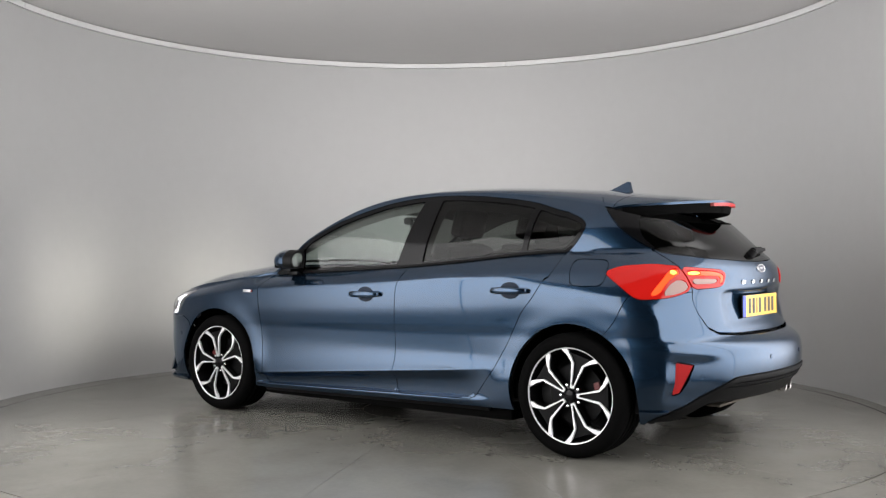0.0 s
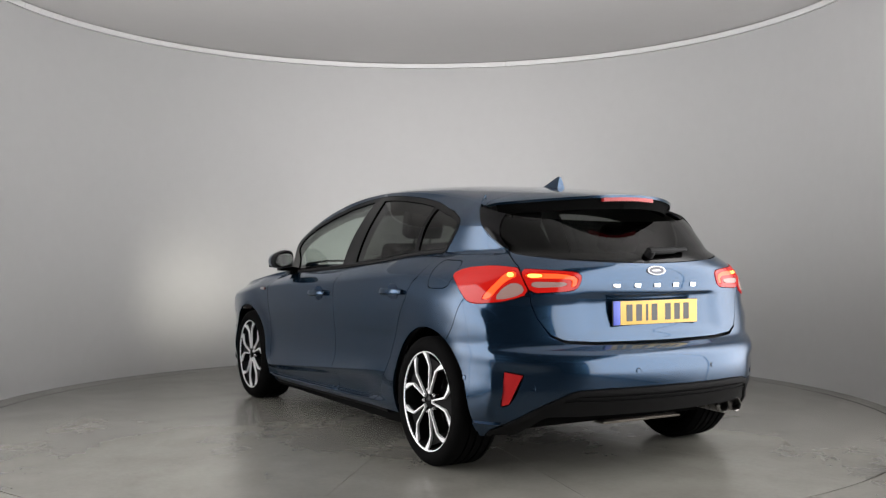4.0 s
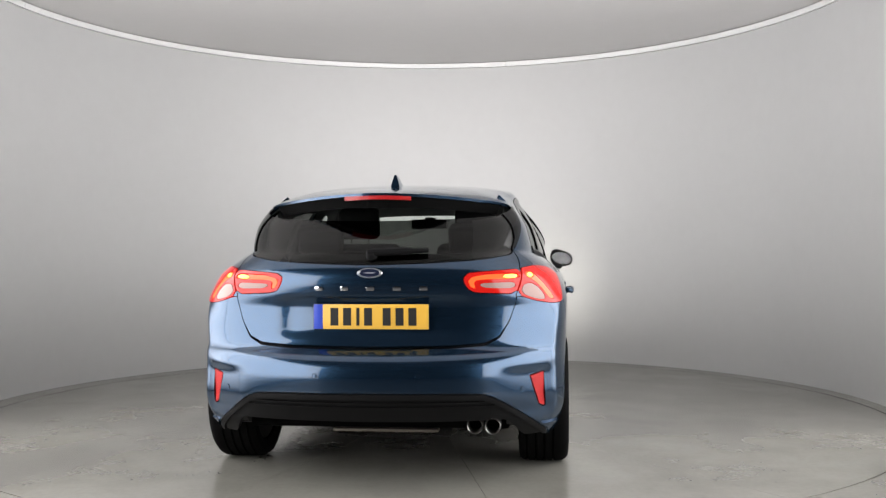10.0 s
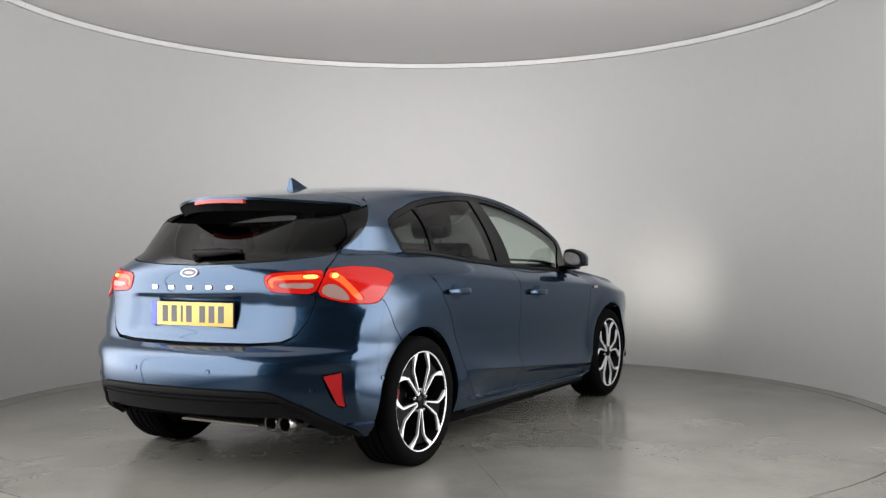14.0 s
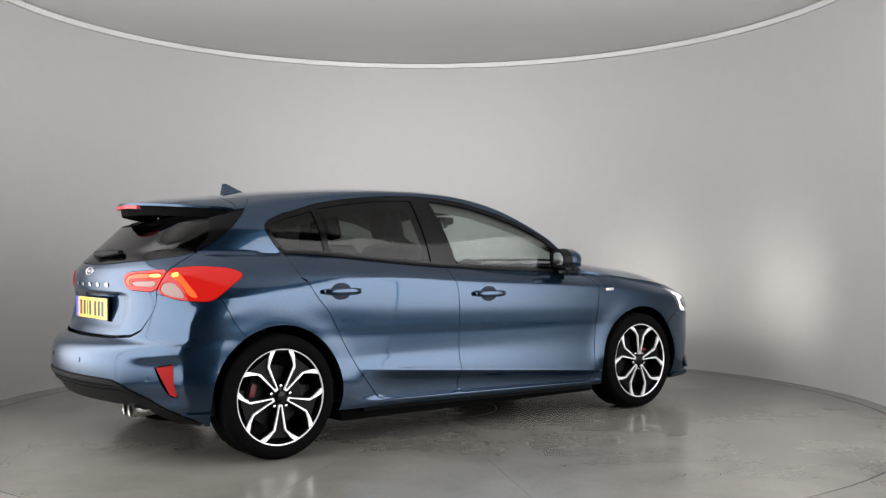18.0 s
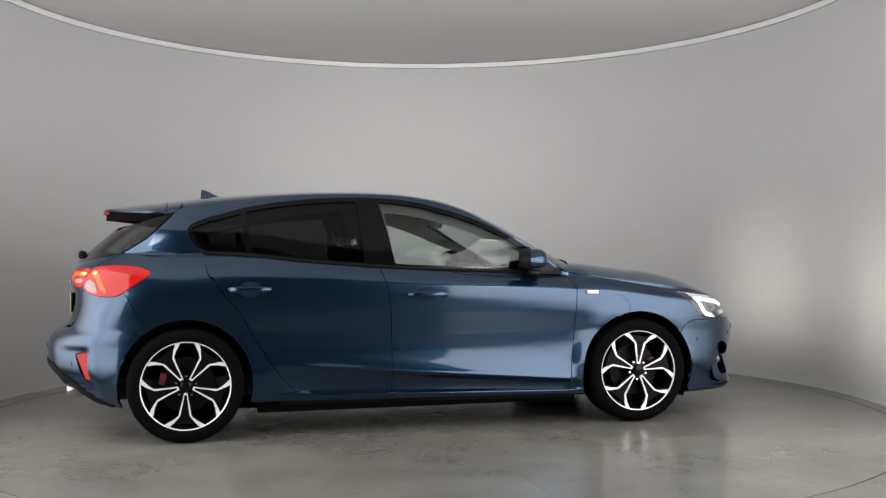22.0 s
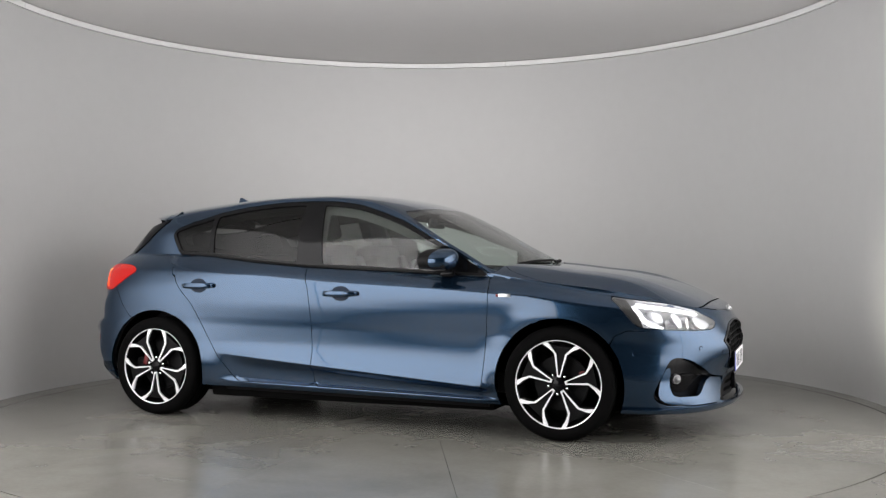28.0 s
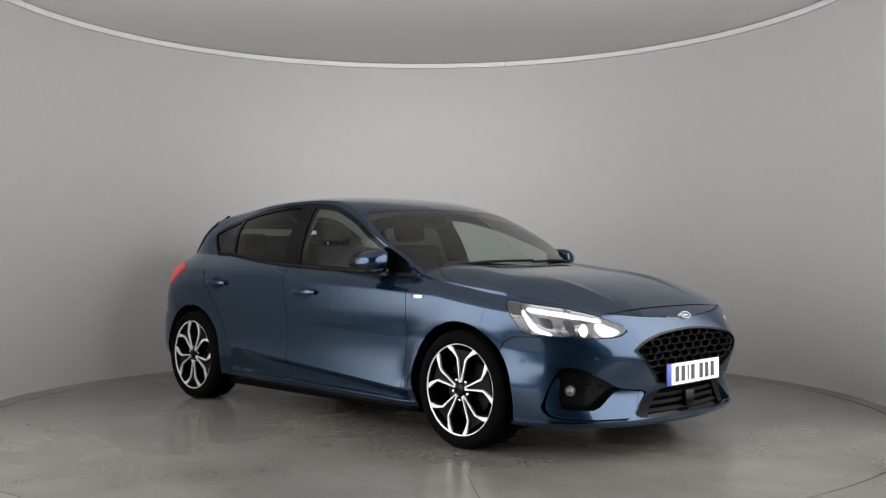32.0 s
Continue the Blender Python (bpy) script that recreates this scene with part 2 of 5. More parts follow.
OPEN = 133.0
tagged(part("wall_round", ring_wall(WALL_R, WALL_R + 0.08, 0.0, 2.905, -OPEN, OPEN), M_WALL), "curved smooth light grey studio wall round the turntable", "wall", kind="structure")
for a0, a1 in ((-OPEN, -78.06), (-77.94, 13.96), (14.04, 105.9), (106.0, OPEN)):
    tagged(part("trim", ring_wall(WALL_R - 0.012, WALL_R + 0.08, 2.909, 2.953, a0, a1, 80), M_TRIM), "pale flat trim strip along the top of the wall", "trim", kind="structure")
V, F = lathe([(0.0001, 2.962), (3.22, 2.962), (3.22, 3.04), (0.0001, 3.04)], 128, "z")
tagged(part("ceiling", ([(x + WALL_C[0], y + WALL_C[1], z) for x, y, z in V], F), M_CEIL), "flat pale grey studio ceiling disc", "ceiling", kind="structure")


def light_material():
    """Backlit diffuser: brightest along its middle, fading softly to its edges."""
    m = bpy.data.materials.new("light_diffuser")
    m.use_nodes = True
    nt = m.node_tree
    b = nt.nodes["Principled BSDF"]
    b.inputs["Base Color"].default_value = (0.50, 0.50, 0.497, 1)
    b.inputs["Roughness"].default_value = 0.6
    b.inputs["Emission Color"].default_value = (1.0, 0.982, 0.985, 1)
    uv = nt.nodes.new("ShaderNodeUVMap")
    sep = nt.nodes.new("ShaderNodeSeparateXYZ")
    nt.links.new(uv.outputs[0], sep.inputs[0])

    def fade(sock, a, b2):
        r = nt.nodes.new("ShaderNodeMapRange")
        r.interpolation_type = "SMOOTHERSTEP"
        r.inputs[1].default_value, r.inputs[2].default_value = a, b2
        nt.links.new(sock, r.inputs[0])
        return r.outputs[0]

    def mul(x, y):
        k = nt.nodes.new("ShaderNodeMath")
        k.operation = "MULTIPLY"
        nt.links.new(x, k.inputs[0])
        nt.links.new(y, k.inputs[1])
        return k.outputs[0]
    v = mul(mul(fade(sep.outputs[0], -0.02, 0.28), fade(sep.outputs[0], 1.0, 0.95)), mul(fade(sep.outputs[1], -0.02, 0.20), fade(sep.outputs[1], 1.08, 0.97)))
    k = nt.nodes.new("ShaderNodeMath")
    k.operation = "MULTIPLY"
    k.inputs[1].default_value = LIGHT
    nt.links.new(v, k.inputs[0])
    nt.links.new(k.outputs[0], b.inputs["Emission Strength"])
    return m


LIGHT = 7.6
M_LIGHT = light_material()
ARC = [(WALL_C[0] + (WALL_R - 0.006) * math.sin(radians(a)), WALL_C[1] + (WALL_R - 0.006) * math.cos(radians(a))) for a in np.linspace(92.5, 132.7, 31)]
END = (2.95, -6.30)
LINE = ARC + [(ARC[-1][0] + (END[0] - ARC[-1][0]) * k / 16, ARC[-1][1] + (END[1] - ARC[-1][1]) * k / 16) for k in range(1, 17)]
RUN = np.concatenate([[0], np.cumsum([math.dist(p, q) for p, q in zip(LINE, LINE[1:])])])
NZ = 24
for s in (-1, 1):
    # the panel hugs the wall and runs on past its end towards the camera
    V, F = [], []
    for x, y in LINE:
        for j in range(NZ + 1):
            V.append((x if s > 0 else 2 * WALL_C[0] - x, y, 0.004 + 2.898 * j / NZ))
    for i in range(len(LINE) - 1):
        for j in range(NZ):
            q = (i * (NZ + 1) + j, (i + 1) * (NZ + 1) + j, (i + 1) * (NZ + 1) + j + 1, i * (NZ + 1) + j + 1)
            F.append(q if s < 0 else q[::-1])
    # dark casing added behind the straight run to block its glow into the hall
    n0 = len(ARC) - 1
    bm = bmesh.new()
    p, q = Vector((LINE[n0][0] * 1.0, LINE[n0][1], 0)), Vector((*END, 0))
    d = (q - p).normalized()
    if s < 0:
        p, q = Vector((2 * WALL_C[0] - p.x, p.y, 0)), Vector((2 * WALL_C[0] - q.x, q.y, 0))
        d = (q - p).normalized()
    out = Vector((-d.y, d.x, 0)) * s
    mid = (p + q) / 2 + out * 0.045
    box(bm, (0, 0, 0), ((q - p).length, 0.08, 2.90), Matrix.Translation((mid.x, mid.y, 1.453)) @ Matrix.Rotation(math.atan2(d.y, d.x), 4, "Z"), 0.006)
    casing = part("light_panel", bm, M_HALL)
    ob = part("diffuser", (V, F), M_LIGHT, casing, "glowing white diffuser sheet")
    uvs = ob.data.uv_layers.new(name="UVMap")
    for loop in ob.data.loops:
        k = loop.vertex_index
        uvs.data[loop.index].uv = (RUN[k // (NZ + 1)] / RUN[-1], k % (NZ + 1) / NZ)
    tagged(casing, "tall curved white diffuser light panel on the wall", "light", "light panels by the opening")


def floor_material(name, seed):
    """Worn polished concrete: broad cloudy tone, stains and a sealed sheen."""
    m = material(name, (0.168, 0.163, 0.145), 0.16, spec=0.5)
    nt = m.node_tree
    b, tc = nt.nodes["Principled BSDF"], nt.nodes["Texture Coordinate"]

    mp = nt.nodes.new("ShaderNodeMapping")
    mp.inputs["Location"].default_value = (seed, seed * 0.7, 0.37)
    nt.links.new(tc.outputs["Object"], mp.inputs["Vector"])

    def noise_node(scale, detail, rough=0.55, dist=0.0):
        n = nt.nodes.new("ShaderNodeTexNoise")
        n.inputs["Scale"].default_value, n.inputs["Detail"].default_value = scale, detail
        n.inputs["Roughness"].default_value, n.inputs["Distortion"].default_value = rough, dist
        nt.links.new(mp.outputs[0], n.inputs["Vector"])
        return n

    def remap(src, a, b2, c, d):
        mr = nt.nodes.new("ShaderNodeMapRange")
        for i, v in enumerate((a, b2, c, d)):
            mr.inputs[i + 1].default_value = v
        nt.links.new(src, mr.inputs[0])
        return mr.outputs[0]

    def mul(x, y):
        k = nt.nodes.new("ShaderNodeMath")
        k.operation = "MULTIPLY"
        nt.links.new(x, k.inputs[0])
        nt.links.new(y, k.inputs[1])
        return k.outputs[0]
    def stain(scale, lo, hi, c, d, dist):
        return remap(noise_node(scale, 4, 0.6, dist).outputs["Fac"], lo, hi, c, d)
    cloud = remap(noise_node(1.3, 3, 0.5, 0.4).outputs["Fac"], 0.25, 0.75, 0.80, 1.18)
    grain = remap(noise_node(40, 2, 0.5).outputs["Fac"], 0.2, 0.8, 0.95, 1.05)
    scuff = stain(0.7, 0.30, 0.70, 1.08, 0.86, 0.6)
    drip = stain(5.0, 0.50, 0.80, 1.0, 0.90, 0.3)
    v = mul(mul(mul(cloud, grain), scuff), drip)
    sc = nt.nodes.new("ShaderNodeVectorMath")
    sc.operation = "SCALE"
    sc.inputs[0].default_value = (0.168, 0.163, 0.145)
    nt.links.new(v, sc.inputs["Scale"])
    nt.links.new(sc.outputs[0], b.inputs["Base Color"])
    nt.links.new(stain(1.8, 0.3, 0.7, 0.18, 0.27, 0.5), b.inputs["Roughness"])
    return m


M_FLOOR = floor_material("floor_concrete", 3.0)
M_TABLE = floor_material("turntable_concrete", 9.0)

def ring_floor(name, r0, r1, mat, label):
    V, F, n = [], [], 160
    for k in range(n):
        a = 2 * math.pi * k / n
        V += [(r * math.cos(a), r * math.sin(a), 0.0) for r in (r0, r1)]
        F.append((2 * k, 2 * k + 1, 2 * ((k + 1) % n) + 1, 2 * ((k + 1) % n)))
    tagged(part(name, (V, F), mat), label, "floor", kind="structure")


# floor outside the studio is unseen; made dark to cut bounce onto the car
M_HALLFLOOR = material("hall_floor", (0.05, 0.05, 0.05), 0.5, vary=0.1, scale=2.0)
ring_floor("floor", TABLE_R + 0.006, 3.6, M_FLOOR, "worn pale grey-beige polished concrete floor")
ring_floor("floor_hall", 3.6, 14.0, M_HALLFLOOR, "unseen dark floor round the studio, darkened to cut bounce")
V, F = lathe([(TABLE_R + 0.02, -0.05), (0.0001, -0.05)], 96, "z")
tagged(part("floor_pit", (V, F), M_GAP), "dark pit under the turntable", "floor", kind="structure")

# the hall that closes the place behind the camera
bm = bmesh.new()
box(bm, (0, 0, 2.35), (26, 26, 5.0))
bmesh.ops.reverse_faces(bm, faces=bm.faces[:])
bmesh.ops.delete(bm, geom=[f for f in bm.faces if f.calc_center_median().z < 0], context="FACES")
tagged(part("wall_hall", bm, M_HALL, smooth=False), "plain dark hall walls round the studio", "wall", kind="structure")

# turntable
turntable = new("turntable")
tagged(turntable, "round worn grey concrete turntable flush with the floor", "turntable")
# fourteen wedge slabs round a hub, with hairline joints
HUB_R = 0.45
part("hub_disc", lathe([(HUB_R - 0.002, -0.045), (HUB_R - 0.002, 0.0), (0.0001, 0.0)], 64, "z"), M_TABLE, turntable)
for k in range(14):
    a0, a1 = radians(243.6 + 360 / 14 * k), radians(243.6 + 360 / 14 * (k + 1))
    V, F = [], []
    N = 16
    for i in range(N + 1):
        for r in (HUB_R + 0.002, 1.2, 2.1, TABLE_R - 0.003):
            g = 0.0009 / r
            a = a0 + g + (a1 - a0 - 2 * g) * i / N
            V.append((r * math.cos(a), r * math.sin(a), 0.0))
    n = len(V)
    V += [(x, y, -0.045) for x, y, z in V]
    for i in range(N):
        for j in range(3):
            q = (i * 4 + j, i * 4 + j + 1, (i + 1) * 4 + j + 1, (i + 1) * 4 + j)
            F.append(q)
        F.append((i * 4 + 3, n + i * 4 + 3, n + (i + 1) * 4 + 3, (i + 1) * 4 + 3))
    for i in (0, N):
        for j in range(3):
            q = (i * 4 + j, i * 4 + j + 1, n + i * 4 + j + 1, n + i * 4 + j)
            F.append(q if i else q[::-1])
    part("slab", (V, F), M_TABLE, turntable, smooth=False)
# ---- car body surfaces (car space: x forward, y left, z up, origin under the middle of the wheelbase) ----
def spline(pts):
    """Smooth monotone curve through (x, y) knots, as a function on arrays."""
    p = sorted(pts)
    xs, ys = np.array([q[0] for q in p], float), np.array([q[1] for q in p], float)
    h, d = np.diff(xs), np.diff(ys) / np.diff(xs)
    m = np.zeros(len(xs))
    for i in range(1, len(xs) - 1):
        if d[i - 1] * d[i] > 0:
            w1, w2 = 2 * h[i] + h[i - 1], h[i] + 2 * h[i - 1]
            m[i] = (w1 + w2) / (w1 / d[i - 1] + w2 / d[i])
    m[0], m[-1] = d[0], d[-1]

    def f(x):
        x = np.clip(np.asarray(x, float), xs[0], xs[-1])
        i = np.clip(np.searchsorted(xs, x) - 1, 0, len(xs) - 2)
        t = (x - xs[i]) / h[i]
        return ((1 + 2 * t) * (1 - t) ** 2 * ys[i] + t * (1 - t) ** 2 * h[i] * m[i]
                + t * t * (3 - 2 * t) * ys[i + 1] + t * t * (t - 1) * h[i] * m[i + 1])
    return f


def bump(v, c, s):
    return np.exp(-((v - c) / s) ** 2)


def ramp(v, a, b):
    t = np.clip((v - a) / (b - a), 0, 1)
    return t * t * (3 - 2 * t)


WHEEL_X, WHEEL_R = 1.35, 0.318
ARCH_R = 0.366
belt = spline([(-2.3, 1.05), (-1.7, 1.055), (-1.22, 1.047), (-0.68, 1.005), (-0.02, 0.954), (0.66, 0.922), (0.92, 0.905), (1.15, 0.885), (1.35, 0.855), (1.62, 0.812), (2.0, 0.775), (2.3, 0.74)])
prof = spline([(0.10, 0.74), (0.16, 0.815), (0.20, 0.848), (0.226, 0.862), (0.232, 0.860), (0.245, 0.838), (0.30, 0.852), (0.333, 0.885), (0.342, 0.8925), (0.346, 0.8925), (0.362, 0.8865), (0.40, 0.8745), (0.44, 0.8665), (0.49, 0.8635), (0.58, 0.867),
               (0.64, 0.874), (0.74, 0.884), (0.82, 0.887), (0.866, 0.886), (0.884, 0.879), (0.905, 0.866), (0.935, 0.842), (0.96, 0.818), (0.975, 0.806)])
calm = spline([(0.10, 0.76), (0.16, 0.822), (0.20, 0.848), (0.24, 0.862), (0.30, 0.872), (0.36, 0.8755), (0.42, 0.872), (0.50, 0.867), (0.58, 0.868), (0.64, 0.874), (0.74, 0.884), (0.82, 0.887), (0.866, 0.886), (0.884, 0.879), (0.905, 0.866), (0.935, 0.842), (0.96, 0.818), (0.975, 0.806)])
nose = spline([(0.10, 2.08), (0.14, 2.15), (0.175, 2.215), (0.20, 2.236), (0.222, 2.218), (0.28, 2.210), (0.36, 2.214), (0.46, 2.225), (0.56, 2.222), (0.64, 2.205), (0.70, 2.182), (0.75, 2.15), (0.79, 2.09), (0.84, 1.98), (0.90, 1.86), (1.5, 1.5)])
tail = spline([(0.10, 1.90), (0.20, 1.98), (0.26, 2.06), (0.34, 2.125), (0.42, 2.168), (0.50, 2.175), (0.555, 2.165), (0.595, 2.13), (0.622, 2.075), (0.66, 2.05), (0.72, 2.03), (0.80, 2.015), (0.86, 2.028),
               (0.92, 2.035), (0.96, 2.028), (1.0, 2.003), (1.06, 1.945), (1.15, 1.842), (1.24, 1.735), (1.34, 1.615), (1.5, 1.42)])
PLAN_F, PLAN_R = 1.2, -1.2
waist = spline([(-2.1, 0.62), (-1.7, 0.675), (-1.45, 0.700), (-1.24, 0.718), (-0.8, 0.772), (-0.25, 0.800), (0.5, 0.788), (0.92, 0.755), (1.05, 0.785), (1.2, 0.806), (2.2, 0.806)])


def half_width(x, z):
    b = belt(x)
    # the lower door crease and the sill line climb towards the tail
    xc = np.clip(x, -0.98, 0.93)
    cz, sz = 0.3557 - 0.077 * xc, 0.2295 - 0.019 * xc
    knee = np.where(z < sz, z + 0.228 - sz, np.where(z < cz, 0.228 + (z - sz) * 0.116 / (cz - sz), 0.344 + (z - cz) * 0.156 / (0.5 - cz)))
    zz = np.where(z < 0.5, knee, 0.5 + (z - 0.5) * 0.46 / (b - 0.5))
    # the crease dies out ahead of the rear arch and behind the front one
    plain = np.maximum(ramp(-x, 0.55, 0.95), ramp(x, 0.86, 1.02))
    low = prof(np.minimum(zz, 0.96)) * (1 - plain) + calm(np.minimum(np.where(z < 0.5, z, zz), 0.96)) * plain
    w = waist(x)
    # the shoulder rolls in to the waist line, further down towards the tail
    drop = 0.085 + 0.15 * ramp(-x, 0.5, 1.5)
    t = np.clip((z - b + drop) / drop, 0, 1)
    low = low - (0.818 - w) * t ** 1.4 - 0.015 * ramp(-x, 1.38, 1.75) * ramp(z, 0.58, 0.9)
    k = np.clip((z - b) / 0.42, 0, 1.3)
    end = 0.582 - 0.02 * ramp(-x, 0.7, 1.6)
    top = w - 0.015 * ramp(-x, 1.38, 1.75) - (w - end) * (0.42 * k + 0.58 * k * k)
    top = top - 0.05 * ramp(-x, 0.5, 1.3) * np.clip((z - 1.17) / 0.13, 0, 1.4) ** 1.6 + 0.065 * ramp(x, -0.3, 0.5) * ramp(z, 0.97, 1.15)
    return np.where(z < b, low, top)


# arc-length table of the reference plan, front centre to flank and flank to rear centre
_a = np.linspace(0, 1, 4001)
def _quarter(a, reach, n):
    return (np.cos(a * np.pi / 2) ** 2) ** (1 / n) * reach, 0.88 * np.sin(a * np.pi / 2)
def _arc(reach, n):
    x, y = _quarter(_a, reach, n)
    return np.concatenate([[0], np.cumsum(np.hypot(np.diff(x), np.diff(y)))])
N_F, N_R = 5.2, 5.6
_sf, _sr = _arc(1.02, 4.0), _arc(0.97, N_R)
U1 = _sf[-1]
U2 = U1 + PLAN_F - PLAN_R
U3 = U2 + _sr[-1]


crease = spline([(0.20, 4.735), (0.35, 4.72), (0.49, 4.69), (0.60, 4.70), (0.69, 4.70), (0.79, 4.65), (0.85, 4.54), (0.95, 4.40)])


def shell(u, z):
    """The wrap-round body side: u runs from the front centre along the flank to the rear centre, in metres."""
    u, z = np.asarray(u, float), np.asarray(z, float)
    a = np.where(u < U1, np.interp(u, _sf, _a), np.where(u > U2, np.interp(U3 - u, _sr, _a), 1.0))
    c, s = np.cos(a * np.pi / 2), np.sin(a * np.pi / 2)
    c2 = np.clip(c * c, 0, 1)
    x = np.where(u < U1, PLAN_F + (nose(z) - PLAN_F) * c2 ** (1 / N_F), np.where(u > U2, PLAN_R - (tail(z) + PLAN_R) * c2 ** (1 / (N_R - 1.2 * ramp(-z, -0.72, -0.52))), PLAN_F - (u - U1)))
    y = half_width(x, z) * s
    # the grille surround stands proud
    x = x + np.where(u < U1, 0.058 * bump(y, 0.45, 0.19) * bump(z, 0.53, 0.12), 0.0)
    # swell over the wheel arches
    for wx, amt in ((WHEEL_X, 0.013), (-WHEEL_X, 0.007)):
        r = np.hypot(x - wx, z - 0.318)
        y = y + amt * bump(r, ARCH_R - 0.01, 0.085) * ramp(z, 0.2, 0.4) * s
    # haunch above the rear wheel
    y = y + 0.004 * bump(x, -1.45, 0.35) * bump(z, 0.80, 0.12) * s
    # sharp crease down the rear bumper corner
    uc = crease(z)
    ridge = 0.024 * np.exp(-np.abs(u - uc) / np.where(u < uc, 0.20, 0.07)) * ramp(z, 0.22, 0.34) * ramp(-z, -0.88, -0.72)
    k = ramp(u, 4.25, 4.5)
    x, y = x - 0.35 * ridge * k, y + 0.8 * ridge * k
    # concave pocket round the bumper reflector, with a sharp upper edge
    pocket = 0.016 * ramp(u, 4.70, 4.75) * ramp(-u, -5.04, -4.85) * ramp(z, 0.285, 0.345) * ramp(-z, -0.545, -0.508)
    x, y = x + 0.85 * pocket, y - 0.45 * pocket
    # plate recess in the tailgate
    rec = 0.009 * ramp(0.46 - y, 0, 0.10) * ramp(z, 0.655, 0.70) * ramp(-z, -0.855, -0.84)
    x = np.where(u > U2, x + rec, x)
    return np.stack([x, y, z], -1)


spine = spline([(-1.84, 1.325), (-1.68, 1.348), (-1.46, 1.372), (-1.275, 1.395), (-1.126, 1.409), (-0.94, 1.423), (-0.75, 1.434), (-0.5, 1.441), (-0.3, 1.441), (-0.1, 1.432), (0.08, 1.413), (0.25, 1.377), (0.40, 1.325),
                (0.58, 1.240), (0.77, 1.143), (0.93, 1.060), (1.08, 0.982), (1.2, 0.92)])
rail = spline([(-1.84, 1.20), (-1.6, 1.243), (-1.45, 1.282), (-1.3, 1.312), (-1.03, 1.352), (-0.86, 1.374), (-0.5, 1.398), (-0.29, 1.402), (-0.08, 1.392), (0.09, 1.365), (0.26, 1.312), (0.43, 1.230), (0.60, 1.132), (0.75, 1.040), (0.90, 0.946), (1.0, 0.893), (1.2, 0.86)])
bonnet_line = spline([(0.9, 0.985), (1.15, 0.968), (1.24, 0.959), (1.357, 0.944), (1.554, 0.922), (1.75, 0.884), (1.95, 0.818), (2.08, 0.758), (2.18, 0.700), (2.3, 0.62)])


def flank(x, z):
    """Half width of the shell at (x, z) for x behind the nose curve, rear curve included."""
    s = np.clip((PLAN_R - x) / (tail(z) + PLAN_R), 0, 1)
    return half_width(x, z) * np.sqrt(np.clip(1 - s ** N_R, 0, 1))


def roof(x, v):
    """Roof and windscreen skin: v is 0 on the centre line and 1 on the cant rail."""
    x, v = np.asarray(x, float), np.asarray(v, float)
    zr, zc = rail(x), spine(x)
    yr = flank(np.maximum(x, -1.42), zr) - 0.30 * ramp(-x, 1.42, 2.1)
    y = v * yr
    z = zr + (zc - zr) * np.clip(1 - np.abs(v) ** 2.6, 0, 1) ** (0.69 + 0.22 * ramp(x, 0.2, 0.5))
    return np.stack([x, y, z], -1)


def bonnet(x, y):
    x, y = np.asarray(x, float), np.asarray(y, float)
    k = 0.082 + 0.022 * ramp(x, 1.3, 2.1)
    a = np.abs(y)
    z = bonnet_line(x) - k * (a / 0.82) ** (3.3 + 0.7 * ramp(-x, -1.30, -1.0))
    z = z + 0.016 * ramp(a, 0.42 - 0.10 * (x - 1.2), 0.49 - 0.10 * (x - 1.2)) * ramp(-x, -2.1, -1.6) * ramp(-a, -0.80, -0.55)
    return np.stack([x, y, z], -1)
# ---- end of surfaces ----


# ---- the car ----
car = new("car")
tagged(car, "metallic blue five-door hatchback with black and polished alloy wheels", "car")

DLO = outline([(4.226, 1.181), (4.212, 1.214), (4.134, 1.238), (3.965, 1.270), (3.803, 1.319), (3.63, 1.348), (3.456, 1.367), (3.283, 1.379), (3.10, 1.383), (2.93, 1.375), (2.761, 1.350), (2.587, 1.299), (2.416, 1.238),
               (2.248, 1.150), (2.148, 1.092), (2.045, 1.028), (1.926, 0.948), (1.880, 0.910), (2.081, 0.917), (2.419, 0.932), (2.755, 0.947), (3.09, 0.964), (3.427, 0.991), (3.772, 1.029), (3.947, 1.040), (4.068, 1.044), (4.155, 1.120)], 1)
FRONT_DOOR = outline([(3.055, 1.02), (3.035, 0.92), (3.006, 0.85), (2.989, 0.679), (2.984, 0.45), (2.982, 0.238), (1.895, 0.216), (1.883, 0.335), (1.864, 0.533), (1.848, 0.72), (1.845, 0.836), (1.862, 0.885), (1.93, 0.96)], 1)
REAR_DOOR = outline([(3.055, 1.02), (3.035, 0.92), (3.006, 0.85), (2.989, 0.679), (2.984, 0.45), (2.982, 0.238), (3.53, 0.247), (3.666, 0.407), (3.759, 0.556), (3.859, 0.736), (3.930, 0.81), (3.970, 0.869), (4.012, 0.95), (4.052, 1.03), (4.06, 1.09)], 1)
HEADLIGHT = outline([(1.196, 0.808), (1.056, 0.789), (0.833, 0.765), (0.640, 0.727), (0.478, 0.660), (0.560, 0.620), (0.69, 0.616), (0.93, 0.629), (1.09, 0.640), (1.14, 0.715)], 1)
TAIL_OUT = outline([(4.366, 0.945), (4.455, 0.976), (4.635, 0.986), (4.747, 0.978), (4.784, 0.974), (4.902, 0.858), (4.82, 0.828), (4.735, 0.816), (4.666, 0.812), (4.592, 0.817), (4.53, 0.851)], 1)
TAIL_IN = outline([(4.790, 0.972), (5.05, 0.958), (5.10, 0.953), (5.134, 0.933), (5.132, 0.880), (5.10, 0.866), (4.908, 0.858)], 1)
